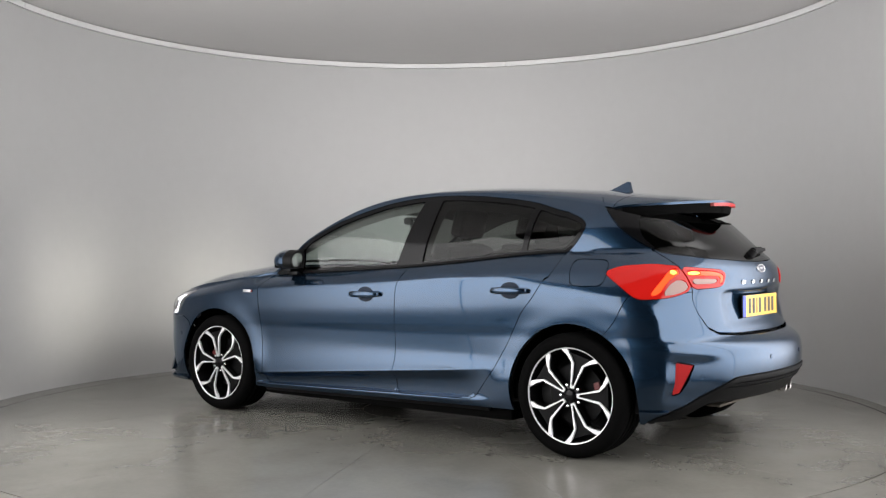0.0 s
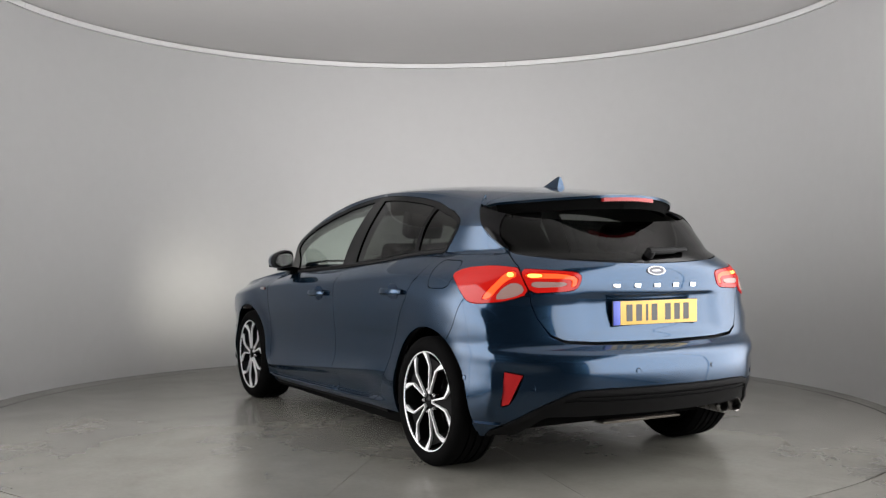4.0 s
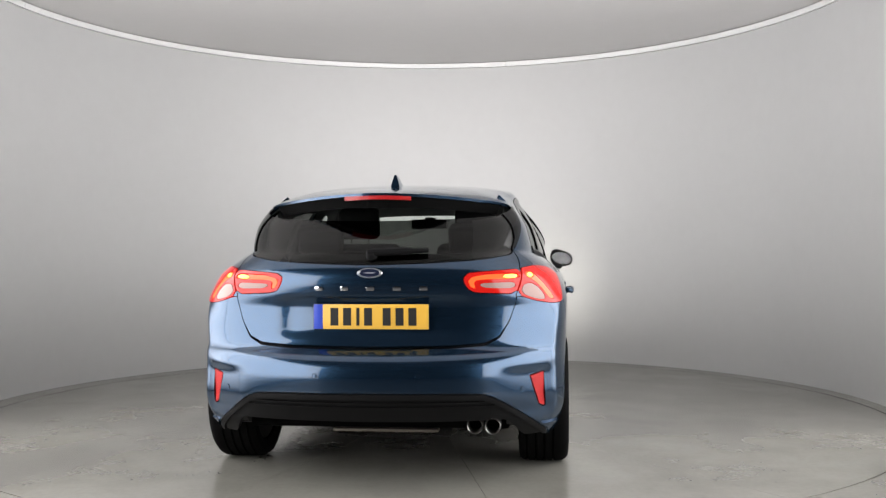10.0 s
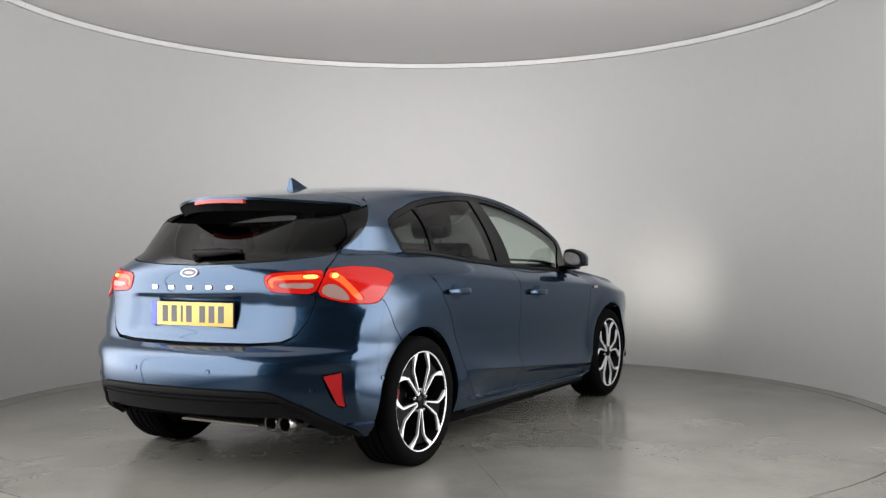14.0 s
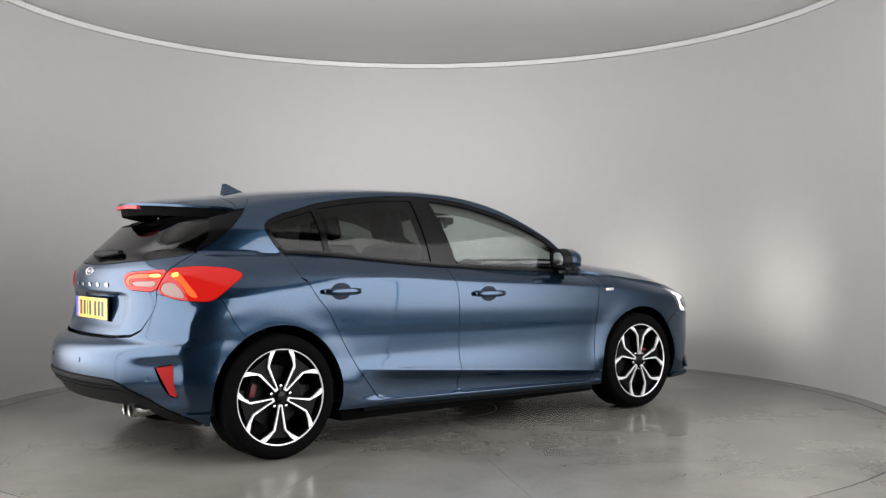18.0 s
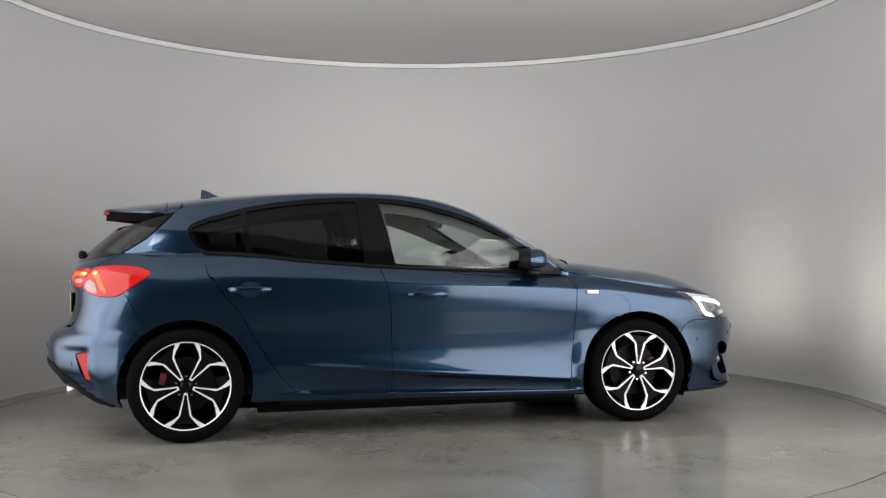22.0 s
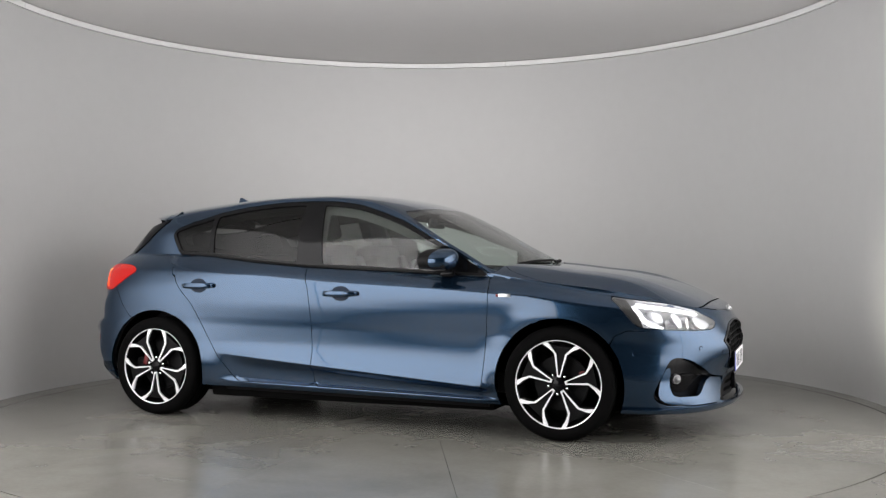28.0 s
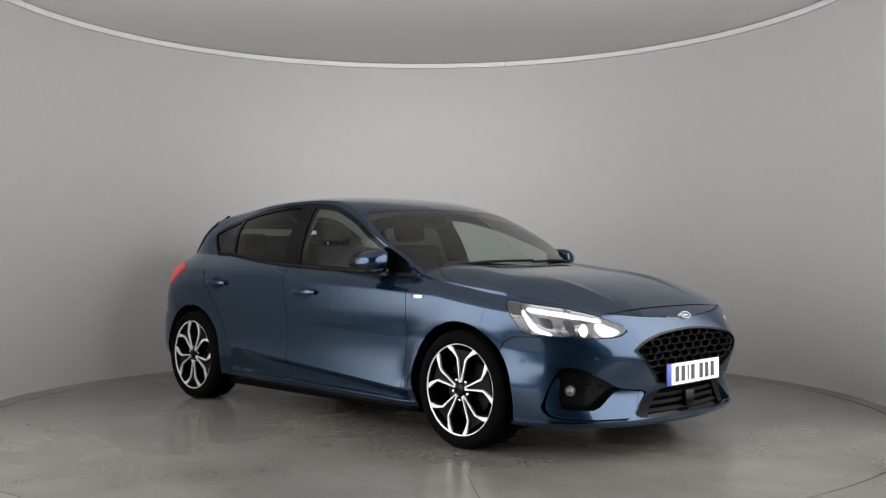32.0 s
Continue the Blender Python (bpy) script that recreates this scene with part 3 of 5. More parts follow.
GRILLE = outline([(-0.4, 0.646), (0.0, 0.646), (0.10, 0.642), (0.257, 0.630), (0.40, 0.606), (0.462, 0.586), (0.516, 0.556), (0.512, 0.544), (0.375, 0.440), (0.285, 0.378), (0.245, 0.370), (-0.4, 0.370)], 1)
LOWER = outline([(-0.5, 0.343), (0.25, 0.343), (0.346, 0.326), (0.468, 0.212), (0.317, 0.204), (-0.5, 0.204)], 1)
FOG = outline([(0.913, 0.452), (0.884, 0.471), (0.83, 0.471), (0.774, 0.461), (0.66, 0.412), (0.561, 0.364), (0.356, 0.338), (0.487, 0.210), (0.74, 0.210), (0.937, 0.217), (1.007, 0.256), (0.955, 0.36)], 1)
WING = outline([(1.93, 1.05), (1.93, 0.96), (1.862, 0.885), (1.845, 0.836), (1.848, 0.72), (1.864, 0.533), (1.883, 0.335), (1.895, 0.203), (1.60, 0.203), (1.32, 0.45), (1.224, 0.592), (1.150, 0.622), (1.05, 0.62), (0.62, 0.69), (0.62, 1.05)], 0)
NOSE = outline([(-0.3, 1.0), (-0.3, 0.09), (1.34, 0.09), (1.34, 0.40), (1.224, 0.592), (1.150, 0.622), (1.05, 0.62), (0.62, 0.69), (0.62, 1.0)], 0)
TAILGATE = outline([(4.40, 1.32), (4.470, 1.225), (4.52, 1.145), (4.605, 1.075), (4.66, 1.045), (4.787, 0.973), (4.905, 0.856), (4.952, 0.738), (4.998, 0.672), (5.064, 0.643), (5.213, 0.634), (5.586, 0.631), (5.9, 0.631), (5.9, 1.5), (4.30, 1.5)], 0)
REAR_BUMPER = outline([(4.412, 0.643), (4.560, 0.84), (4.70, 0.814), (4.907, 0.85), (4.952, 0.738), (4.998, 0.664), (5.064, 0.633), (5.213, 0.623), (5.586, 0.620), (5.9, 0.62), (5.9, 0.05), (4.30, 0.05), (4.30, 0.50)], 0)
DIFFUSER = outline([(5.95, 0.436), (5.586, 0.436), (5.219, 0.434), (5.05, 0.428), (4.952, 0.372), (4.80, 0.272), (4.71, 0.222), (4.71, 0.10), (5.95, 0.10)], 1)
REFLECTOR = np.array([(4.748, 0.512), (4.833, 0.498), (4.793, 0.356), (4.758, 0.345)])
REAR_GLASS = outline([(4.35, 1.5), (4.41, 1.32), (4.485, 1.222), (4.535, 1.145), (4.615, 1.08), (4.66, 1.052), (4.72, 1.038), (4.996, 1.012), (5.331, 0.997), (5.586, 0.992), (5.9, 0.992), (5.9, 1.5)], 1)
FUEL = outline([(4.14, 0.995), (4.165, 1.012), (4.36, 1.008), (4.385, 0.985), (4.385, 0.90), (4.36, 0.876), (4.19, 0.874), (4.16, 0.90)], 1)


def arch(P, V):
    r = np.minimum(np.hypot(V[:, 0] - WHEEL_X, V[:, 2] - 0.318), np.hypot(V[:, 0] + WHEEL_X, V[:, 2] - 0.318))
    return ARCH_R - r


def under_bonnet(P, V):
    return V[:, 2] - bonnet(V[:, 0], V[:, 1])[:, 2] - 0.001


def under_nose(P, V):
    return V[:, 2] - bonnet(V[:, 0], V[:, 1])[:, 2]


def under_sill(P, V):
    return 0.187 + 0.014 * (P[:, 0] - 1.9) - V[:, 2]


def under_rail(P, V):
    return V[:, 2] - rail(V[:, 0])


def panel(name, dom, mat, inside=(), outside=(), tests=(), surface=shell, depth=0.014, sides=(1, -1), parent=car, label="", offset=0.0, both=False, flip=False, step=(0.022, 0.016), creased=False):
    """A body panel on each flank (two objects), or one object across the car when both is set."""
    P, T = (creased_sheet if creased else sheet)(*dom, *step)
    P, T = cut_sheet(P, T, inside, outside, tests, surface)
    made = [skin(P, T, surface, depth, s, offset, flip) for s in sides]
    if both:
        return part(name, merge(*made), mat, parent, label)
    return [part(name, m, mat, parent, label) for m in made]


front_doors = panel("front_door", (1.80, 3.10, 0.20, 1.05), M_BLUE, [FRONT_DOOR], [DLO], step=(0.022, 0.010), creased=True)
rear_doors = panel("rear_door", (2.95, 4.08, 0.20, 1.10), M_BLUE, [REAR_DOOR], [DLO], [arch], step=(0.022, 0.010), creased=True)
panel("front_wing", (0.60, 1.95, 0.20, 1.0), M_BLUE, [WING], [HEADLIGHT], [arch, under_bonnet, lambda P, V: np.where(V[:, 0] < 0.95, V[:, 2] - rail(V[:, 0]), -1.0)], step=(0.022, 0.012), creased=True)
front_bumper = panel("front_bumper", (0.0, 1.34, 0.182, 0.80), M_BLUE, [NOSE], [HEADLIGHT, GRILLE, LOWER, FOG], [arch, under_nose], both=True, step=(0.018, 0.014))
rear_bumper = panel("rear_bumper", (4.25, U3, 0.195, 0.86), M_BLUE, [REAR_BUMPER], [TAIL_OUT, TAIL_IN, DIFFUSER, REFLECTOR], [arch], both=True, step=(0.018, 0.014))
body_outs = [DLO, FRONT_DOOR, REAR_DOOR, WING, NOSE, REAR_BUMPER, TAILGATE, TAIL_OUT]
dom = (1.50, 5.0, 0.16, 1.42)
body_r = panel("body", dom, M_BLUE, [], body_outs, [arch, under_rail, under_sill], sides=(-1,), step=(0.022, 0.010), creased=True)
body_l = panel("body", dom, M_BLUE, [], body_outs + [FUEL], [arch, under_rail, under_sill], sides=(1,), step=(0.022, 0.010), creased=True)
panel("fuel_flap", (4.1, 4.42, 0.85, 1.04), M_BLUE, [FUEL], sides=(1,), label="blue fuel filler flap")
tailgate = panel("tailgate", (4.38, U3, 0.60, 1.34), M_BLUE, [TAILGATE], [REAR_GLASS, TAIL_IN], both=True, step=(0.018, 0.010))
rear_screen = panel("rear_window", (4.36, U3, 0.98, 1.36), M_TAILGLASS, [REAR_GLASS, TAILGATE], [], [lambda P, V: V[:, 2] - rail(V[:, 0]) + 0.012], both=True, depth=0.0, label="dark tinted rear window")


# bonnet, roof and windscreen
BONNET = outline([(1.13, -0.001), (1.12, 0.20), (1.07, 0.42), (0.975, 0.625), (1.02, 0.69), (1.12, 0.75), (1.239, 0.797), (1.30, 0.95), (1.86, 0.95), (1.99, 0.72), (2.060, 0.590), (2.082, 0.48), (2.088, 0.36), (2.088, 0.188), (2.088, 0.0), (2.088, -0.3), (1.13, -0.3)], 0)


def side_y(x, z):
    s = np.clip((x - PLAN_F) / (nose(z) - PLAN_F), 0, 1)
    return half_width(x, z) * np.sqrt(np.clip(1 - s ** N_F, 0, 1))


def within_shell(P, V):
    over = V[:, 0] - nose(V[:, 2]) + 0.001
    return np.maximum(V[:, 1] - side_y(V[:, 0], V[:, 2]) - 0.001, over)


panel("bonnet", (0.95, 2.24, 0.0, 0.90), M_BLUE, [BONNET], [], [within_shell], surface=bonnet, both=True, step=(0.02, 0.014))
# black sheet under the bonnet stands in for shade in its shut lines
panel("shutline_shade", (1.0, 2.24, 0.0, 0.90), M_LINER, [], [], [lambda P, V: within_shell(P, V) + 0.012], surface=bonnet, both=True, step=(0.05, 0.03), depth=0.0, offset=-0.016)
panel("nose_panel", (1.86, 2.25, 0.0, 0.80), M_BLUE, [], [BONNET], [within_shell, lambda P, V: 1.88 - V[:, 0], lambda P, V: 0.007 - signed(P, BONNET)], surface=bonnet, both=True, step=(0.014, 0.014), depth=0.0, label="blue nose panel above the grille")
panel("scuttle", (0.86, 1.32, 0.50, 0.90), M_BLUE, [], [BONNET], [within_shell, lambda P, V: 0.60 + (0.975 - V[:, 0]) * 1.2 - V[:, 1]], surface=bonnet, label="blue corner panel at the windscreen base")

HEADER = outline([(0.385, -1.3), (0.385, 0.0), (0.378, 0.4), (0.36, 0.75), (0.335, 0.90), (0.36, 0.945), (0.66, 0.962), (0.92, 0.968), (1.25, 0.965), (1.25, -1.3)], 0)
panel("roof", (-1.46, 0.40, 0.0, 1.0), M_BLUE, [], [HEADER], surface=roof, both=True, step=(0.03, 0.025), flip=False, depth=0.01)
def above_bonnet(P, V):
    return bonnet(V[:, 0], V[:, 1])[:, 2] - V[:, 2] - 0.004


windscreen = panel("windscreen", (0.30, 1.16, 0.0, 1.0), M_GLASS, [HEADER], [], [above_bonnet], surface=roof, both=True, step=(0.03, 0.03), depth=0.0, label="clear laminated windscreen")
panel("a_pillar", (0.38, 1.02, 0.90, 1.0), M_BLUE, [], [HEADER], [above_bonnet], surface=roof, step=(0.02, 0.01), depth=0.012)


# ---- wheels ----
def spoke_face(R, s):
    """One forked pair of polished bars that opens towards the rim. Axis y, outward +y."""
    V, F = [], []

    def slab(poly, y0, y1):
        n, k = len(V), len(poly)
        for y in (y1, y0):
            V.extend((r * math.sin(a), y if r < 0.6 * R else y, r * math.cos(a)) for r, a in poly)
        F.append(tuple(n + i for i in range(k)))
        for i in range(k):
            j = (i + 1) % k
            F.append((n + j, n + i, n + k + i, n + k + j))
    c = 2 * math.pi * s / 5
    for sg in (1, -1):
        def q(r, deg):
            return (r * R, c + sg * radians(deg))
        run = [(q(0.165, 6.0), q(0.165, 13.5)), (q(0.30, 7.2), q(0.30, 11.6)), (q(0.68, 8.6), q(0.69, 12.2)), (q(0.86, 15.8), q(0.82, 19.2)), (q(0.97, 20.0), q(0.965, 27.0))]
        for (a, b), (d, e) in zip(run, run[1:]):
            slab([a, d, e, b] if sg > 0 else [b, e, d, a], -0.012, 0.0)
    slab([(0.165 * R, c - radians(13.5)), (0.205 * R, c - radians(6)), (0.205 * R, c + radians(6)), (0.165 * R, c + radians(13.5))], -0.012, 0.0)
    return V, F


def spoke_web(R, s):
    V, F = [], []
    for c in (2 * math.pi * s / 5,):
        n = len(V)
        ring = [(0.10, 26), (0.30, 13), (0.70, 13), (0.96, 28)]
        for y in (-0.014, -0.055):
            for r, d in ring:
                V.append((r * R * math.sin(c - radians(d)), y, r * R * math.cos(c - radians(d))))
            for r, d in ring[::-1]:
                V.append((r * R * math.sin(c + radians(d)), y, r * R * math.cos(c + radians(d))))
        F.append(tuple(n + i for i in range(8)))
        F.append(tuple(n + 8 + i for i in range(7, -1, -1)))
        for i in range(8):
            j = (i + 1) % 8
            F.append((n + j, n + i, n + 8 + i, n + 8 + j))
    return V, F


def make_wheel(x, side, turn):
    """A wheel whose outer face looks along +y before it is turned to its side."""
    R, y0 = 0.247, 0.872
    m = Matrix.Translation((CAR_X + x, CAR_Y + side * y0, WHEEL_R)) @ Matrix.Rotation(0 if side > 0 else math.pi, 4, "Z") @ Matrix.Rotation(radians(turn), 4, "Y")
    hub = part("wheel", shift(lathe([(R * 0.97, 0.004), (R * 0.955, -0.012), (R * 0.93, -0.03), (R * 0.90, -0.11), (R * 0.92, -0.20), (0.03, -0.203)], 72), m), M_RIMBLACK, car, "black alloy wheel with polished forked spokes")
    tyre = [(R * 0.94, -0.010), (R * 0.985, 0.004), (R * 1.03, 0.012), (R * 1.10, 0.016), (R * 1.19, 0.012), (WHEEL_R - 0.010, 0.000), (WHEEL_R - 0.002, -0.014), (WHEEL_R, -0.035)]
    for g in range(4):
        y = -0.055 - g * 0.042
        tyre += [(WHEEL_R, y), (WHEEL_R - 0.007, y - 0.002), (WHEEL_R - 0.007, y - 0.010), (WHEEL_R, y - 0.012)]
    tyre += [(WHEEL_R - 0.002, -0.205), (WHEEL_R - 0.014, -0.222), (R * 1.1, -0.228), (R * 0.95, -0.21)]
    part("tyre", shift(lathe(tyre, 96), m), M_RUBBER, hub, "low-profile black rubber tyre")
    part("rim_lip", shift(lathe([(R * 1.0, -0.002), (R * 1.0, 0.004), (R * 0.99, 0.006), (R * 0.968, 0.003), (R * 0.962, -0.006)], 96), m), M_RIM, hub, "polished rim edge")
    for s in range(5):
        part("spoke", shift(spoke_face(R, s), m), M_RIM, hub, "polished forked spoke face", smooth=False)
        part("spoke_web", shift(spoke_web(R, s), m), M_RIMBLACK, hub, smooth=False)
    part("hub_cap", shift(lathe([(0.0001, 0.002), (0.022, 0.001), (0.030, -0.004), (0.034, -0.014), (0.050, -0.018), (0.050, -0.06)], 32), m), M_BLACK, hub)
    for k in range(5):
        a = radians(36 + 72 * k)
        mm = m @ Matrix.Translation((0.056 * math.sin(a), -0.012, 0.056 * math.cos(a)))
        part("wheel_nut", shift(lathe([(0.0001, 0.010), (0.006, 0.009), (0.0095, 0.003), (0.0105, -0.02)], 12), mm), M_CHROME, hub)
    part("brake_disc", shift(lathe([(0.05, -0.075), (0.155, -0.075), (0.155, -0.098), (0.05, -0.098)], 48), m), M_STEEL, hub)
    # caliper sits still in the car's space on the inner side of the axle
    bm = bmesh.new()
    box(bm, (0, 0, 0), (0.036, 0.03, 0.07), bevel=0.008)
    f = 1 if x < 0 else -1
    mc = Matrix.Translation((CAR_X + x + f * -0.125, CAR_Y + side * (y0 - 0.075), WHEEL_R + 0.035)) @ Matrix.Rotation(radians(16 * f), 4, "Y")
    bm.transform(mc)
    part("brake_caliper", bm, M_RED, hub, "red brake caliper")
    return hub


for x, side, turn in ((WHEEL_X, 1, 10), (-WHEEL_X, 1, -16), (WHEEL_X, -1, -5), (-WHEEL_X, -1, 34)):
    make_wheel(x, side, turn)

# wheel housings and underbody
for x in (WHEEL_X, -WHEEL_X):
    for side in (1, -1):
        V, F = lathe([(0.384, 0.80), (0.386, 0.40), (0.0001, 0.40)], 40, "y", (radians(-28 if x > 0 else -8), radians(188)))
        part("wheel_housing", ([(CAR_X + x + a, CAR_Y + side * b, WHEEL_R + c) for a, b, c in V], F), M_LINER, car)
bm = bmesh.new()
box(bm, (CAR_X + 0.32, CAR_Y, 0.175), (3.1, 1.22, 0.07), bevel=0.02)
box(bm, (CAR_X, CAR_Y, 0.175), (1.92, 1.62, 0.07), bevel=0.02)
box(bm, (CAR_X - 1.40, CAR_Y, 0.265), (0.86, 1.22, 0.07), bevel=0.02)
part("underbody", bm, M_LINER, car)


# ---- side glass ----
def strip(*pts):
    return np.array(pts, float)


FRONT_PANE = strip((2.19, 1.6), (2.165, 1.11), (2.125, 0.80), (2.94, 0.80), (2.946, 0.95), (3.026, 1.36), (3.03, 1.6))
REAR_PANE = strip((3.16, 1.6), (3.152, 1.36), (3.125, 0.95), (3.12, 0.80), (3.76, 0.80), (3.777, 1.03), (3.812, 1.34), (3.83, 1.6))
QUARTER_PANE = strip((3.85, 1.6), (3.838, 1.34), (3.803, 1.03), (3.79, 0.80), (4.6, 0.80), (4.6, 1.6))


def inset(d):
    return lambda P, V: signed(P, DLO) + d


PANES = ((FRONT_PANE, "front_window", M_GLASS, "clear front door window"), (REAR_PANE, "rear_door_window", M_PRIVACY, "dark tinted rear door window"), (QUARTER_PANE, "quarter_window", M_PRIVACY, "dark tinted quarter window"))
for pane, name, mat, label in PANES:
    panel(name, (1.9, 4.25, 0.90, 1.40), mat, [pane], [], [inset(0.020)], depth=0.0, offset=-0.006, label=label, step=(0.03, 0.03))


def trim_outside(P, V):
    d = np.full(len(P), 1e9)
    for pane, *_ in PANES:
        d = np.minimum(d, np.maximum(signed(P, pane), signed(P, DLO) + 0.022))
    return -d - 0.004


panel("window_trim", (1.82, 4.25, 0.88, 1.40), M_BLACK, [DLO], [], [trim_outside], depth=0.012, offset=0.001, label="gloss black window surround and pillars", step=(0.012, 0.012))
panel("belt_strip", (1.82, 4.1, 0.88, 1.08), M_PLASTIC, [], [], [lambda P, V: signed(P, DLO) + 0.001, lambda P, V: -0.017 - signed(P, DLO), lambda P, V: P[:, 1] - (1.10 - 0.16 * (4.1 - P[:, 0]) / 2.2)], depth=0.006, offset=0.005, step=(0.012, 0.006))

# ---- cabin ----
def lining_hole(P, V):
    s = -(signed(P, DLO) + 0.022 + 0.045 * ramp(P[:, 1], 1.0, 1.10))
    return np.minimum(s, np.abs(P[:, 0] - 3.06 - 0.12 * (P[:, 1] - 1.1)) - 0.10)


M_PILLAR = material("pillar_grey", (0.06, 0.06, 0.058), 0.85, vary=0.06, scale=20)
panel("cabin_lining", (2.02, 4.95, 0.24, 1.10), M_CABIN, [], [], [lining_hole, arch, lambda P, V: P[:, 1] - 1.02], depth=0.0, offset=-0.035, step=(0.03, 0.02), label="dark interior door trim")
panel("pillar_trim", (2.02, 4.95, 1.0, 1.42), M_PILLAR, [], [], [lining_hole, under_rail, lambda P, V: 1.02 - P[:, 1]], depth=0.0, offset=-0.035, step=(0.03, 0.02), label="grey interior pillar trim")
panel("headlining", (-1.45, 0.38, 0.0, 0.97), M_LINING, surface=roof, both=True, depth=0.0, offset=-0.03, step=(0.08, 0.08), label="grey headlining")
CX, CY = CAR_X, CAR_Y
bm = bmesh.new()
box(bm, (CX - 0.35, CY, 0.30), (2.9, 1.55, 0.12), bevel=0.03)
box(bm, (CX - 1.60, CY, 0.60), (0.70, 1.10, 0.60), bevel=0.05)
part("cabin_floor", bm, M_CABIN, car)


def seat_mesh(width, back_h, tilt, depth=0.50):
    bm = bmesh.new()
    box(bm, (0.02, 0, 0.0), (depth, width, 0.16), Matrix.Rotation(radians(-8), 4, "Y"), 0.05, 3)
    m = Matrix.Translation((-depth / 2 + 0.02, 0, 0.02)) @ Matrix.Rotation(radians(-tilt), 4, "Y")
    box(bm, (0, 0, back_h / 2), (0.14, width * 0.97, back_h), m, 0.05, 3)
    for s in (1, -1):
        box(bm, (0.05, s * width * 0.42, back_h * 0.45), (0.12, 0.09, back_h * 0.78), m, 0.035, 3)
        box(bm, (0.02, s * width * 0.43, 0.05), (depth * 0.9, 0.09, 0.16), None, 0.035, 3)
    return bm, m


def headrest(parent, m, z, width, height, posts=True):
    bm = bmesh.new()
    box(bm, (0.01, 0, z + height / 2), (0.10, width, height), m, 0.04, 3)
    part("headrest", bm, M_SEAT, parent)
    if posts:
        for s in (1, -1):
            p = [m @ Vector((0.0, s * 0.055, z - 0.10)), m @ Vector((0.0, s * 0.055, z + 0.05))]
            part("headrest_post", tube(p, 0.006, 8), M_CHROME, parent)


for side in (1, -1):
    bm, m = seat_mesh(0.50, 0.58, 16)
    base = Matrix.Translation((CX + 0.05, CY + side * 0.36, 0.52))
    bm.transform(base)
    seat = part("front_seat", bm, M_SEAT, car, "dark cloth front seat")
    headrest(seat, base @ m, 0.62, 0.25, 0.19)
bm, m = seat_mesh(1.20, 0.52, 20, 0.46)
base = Matrix.Translation((CX - 0.86, CY, 0.52))
bm.transform(base)
bench = part("rear_bench", bm, M_SEAT, car, "dark cloth rear bench seat")
for y in (0.40, -0.40):
    headrest(bench, base @ m @ Matrix.Translation((0, y, 0)), 0.54, 0.24, 0.15)
# dashboard with binnacle, screen, wheel and mirror
V = []
prof_d = [(0.48, 0.55), (0.46, 0.74), (0.50, 0.85), (0.62, 0.89), (0.78, 0.895), (0.90, 0.88), (0.92, 0.80), (0.92, 0.55)]
ys = [-0.68, -0.65, -0.50, -0.36, -0.2, 0.0, 0.2, 0.5, 0.65, 0.68]
for y in ys:
    hump = 0.035 * math.exp(-((y + 0.36) / 0.14) ** 2)
    V += [(CX + x - 0.04 * (abs(y) / 0.74) ** 2, CY + y, z + (hump if z > 0.84 and x < 0.7 else 0)) for x, z in prof_d]
n = len(prof_d)
F = [(i * n + j, i * n + (j + 1) % n, (i + 1) * n + (j + 1) % n, (i + 1) * n + j) for i in range(len(ys) - 1) for j in range(n)]
dash = part("dashboard", (V, F + [tuple(range(n - 1, -1, -1)), tuple((len(ys) - 1) * n + k for k in range(n))]), M_CABIN, car, "black moulded dashboard")
bm = bmesh.new()
box(bm, (CX + 0.47, CY, 0.93), (0.02, 0.22, 0.13), bevel=0.008)
part("display", bm, M_BLACK, dash)
m = Matrix.Translation((CX + 0.36, CY - 0.36, 0.83)) @ Matrix.Rotation(radians(65), 4, "Y")
V, F = [], []
for k in range(40):
    a = 2 * math.pi * k / 40
    for j in range(10):
        b = 2 * math.pi * j / 10
        V.append(tuple(m @ Vector(((0.18 + 0.016 * math.cos(b)) * math.cos(a), (0.18 + 0.016 * math.cos(b)) * math.sin(a), 0.016 * math.sin(b)))))
for k in range(40):
    for j in range(10):
        F.append((k * 10 + j, ((k + 1) % 40) * 10 + j, ((k + 1) % 40) * 10 + (j + 1) % 10, k * 10 + (j + 1) % 10))
wheel_in = part("steering_wheel", (V, F), M_CABIN, car, "black steering wheel")
bm = bmesh.new()
box(bm, (0, 0, 0), (0.12, 0.13, 0.04), m, 0.02)
box(bm, (0, 0.11, 0), (0.035, 0.14, 0.02), m, 0.006)
box(bm, (0, -0.11, 0), (0.035, 0.14, 0.02), m, 0.006)
box(bm, (0.1, 0, 0), (0.14, 0.035, 0.02), m, 0.006)
part("spoke", bm, M_SILVER, wheel_in)
bm = bmesh.new()
box(bm, (CX + 0.28, CY, 1.245), (0.03, 0.25, 0.065), Matrix.Identity(4), 0.014, 3)
imir = part("interior_mirror", bm, M_CABIN, car)
bm = bmesh.new()
box(bm, (CX + 0.264, CY, 1.245), (0.002, 0.232, 0.05))
part("mirror_glass", bm, M_CHROME, imir)
bm = bmesh.new()
box(bm, (CX + 0.36, CY, 1.268), (0.12, 0.07, 0.05), Matrix.Identity(4), 0.015)
part("sensor_housing", bm, M_CABIN, imir)


# ---- lamps ----
def lens_mat(name, color, emit, strength, rough=0.08):
    return material(name, color, rough, coat=0.12, spec=0.22, emit=emit, strength=strength)


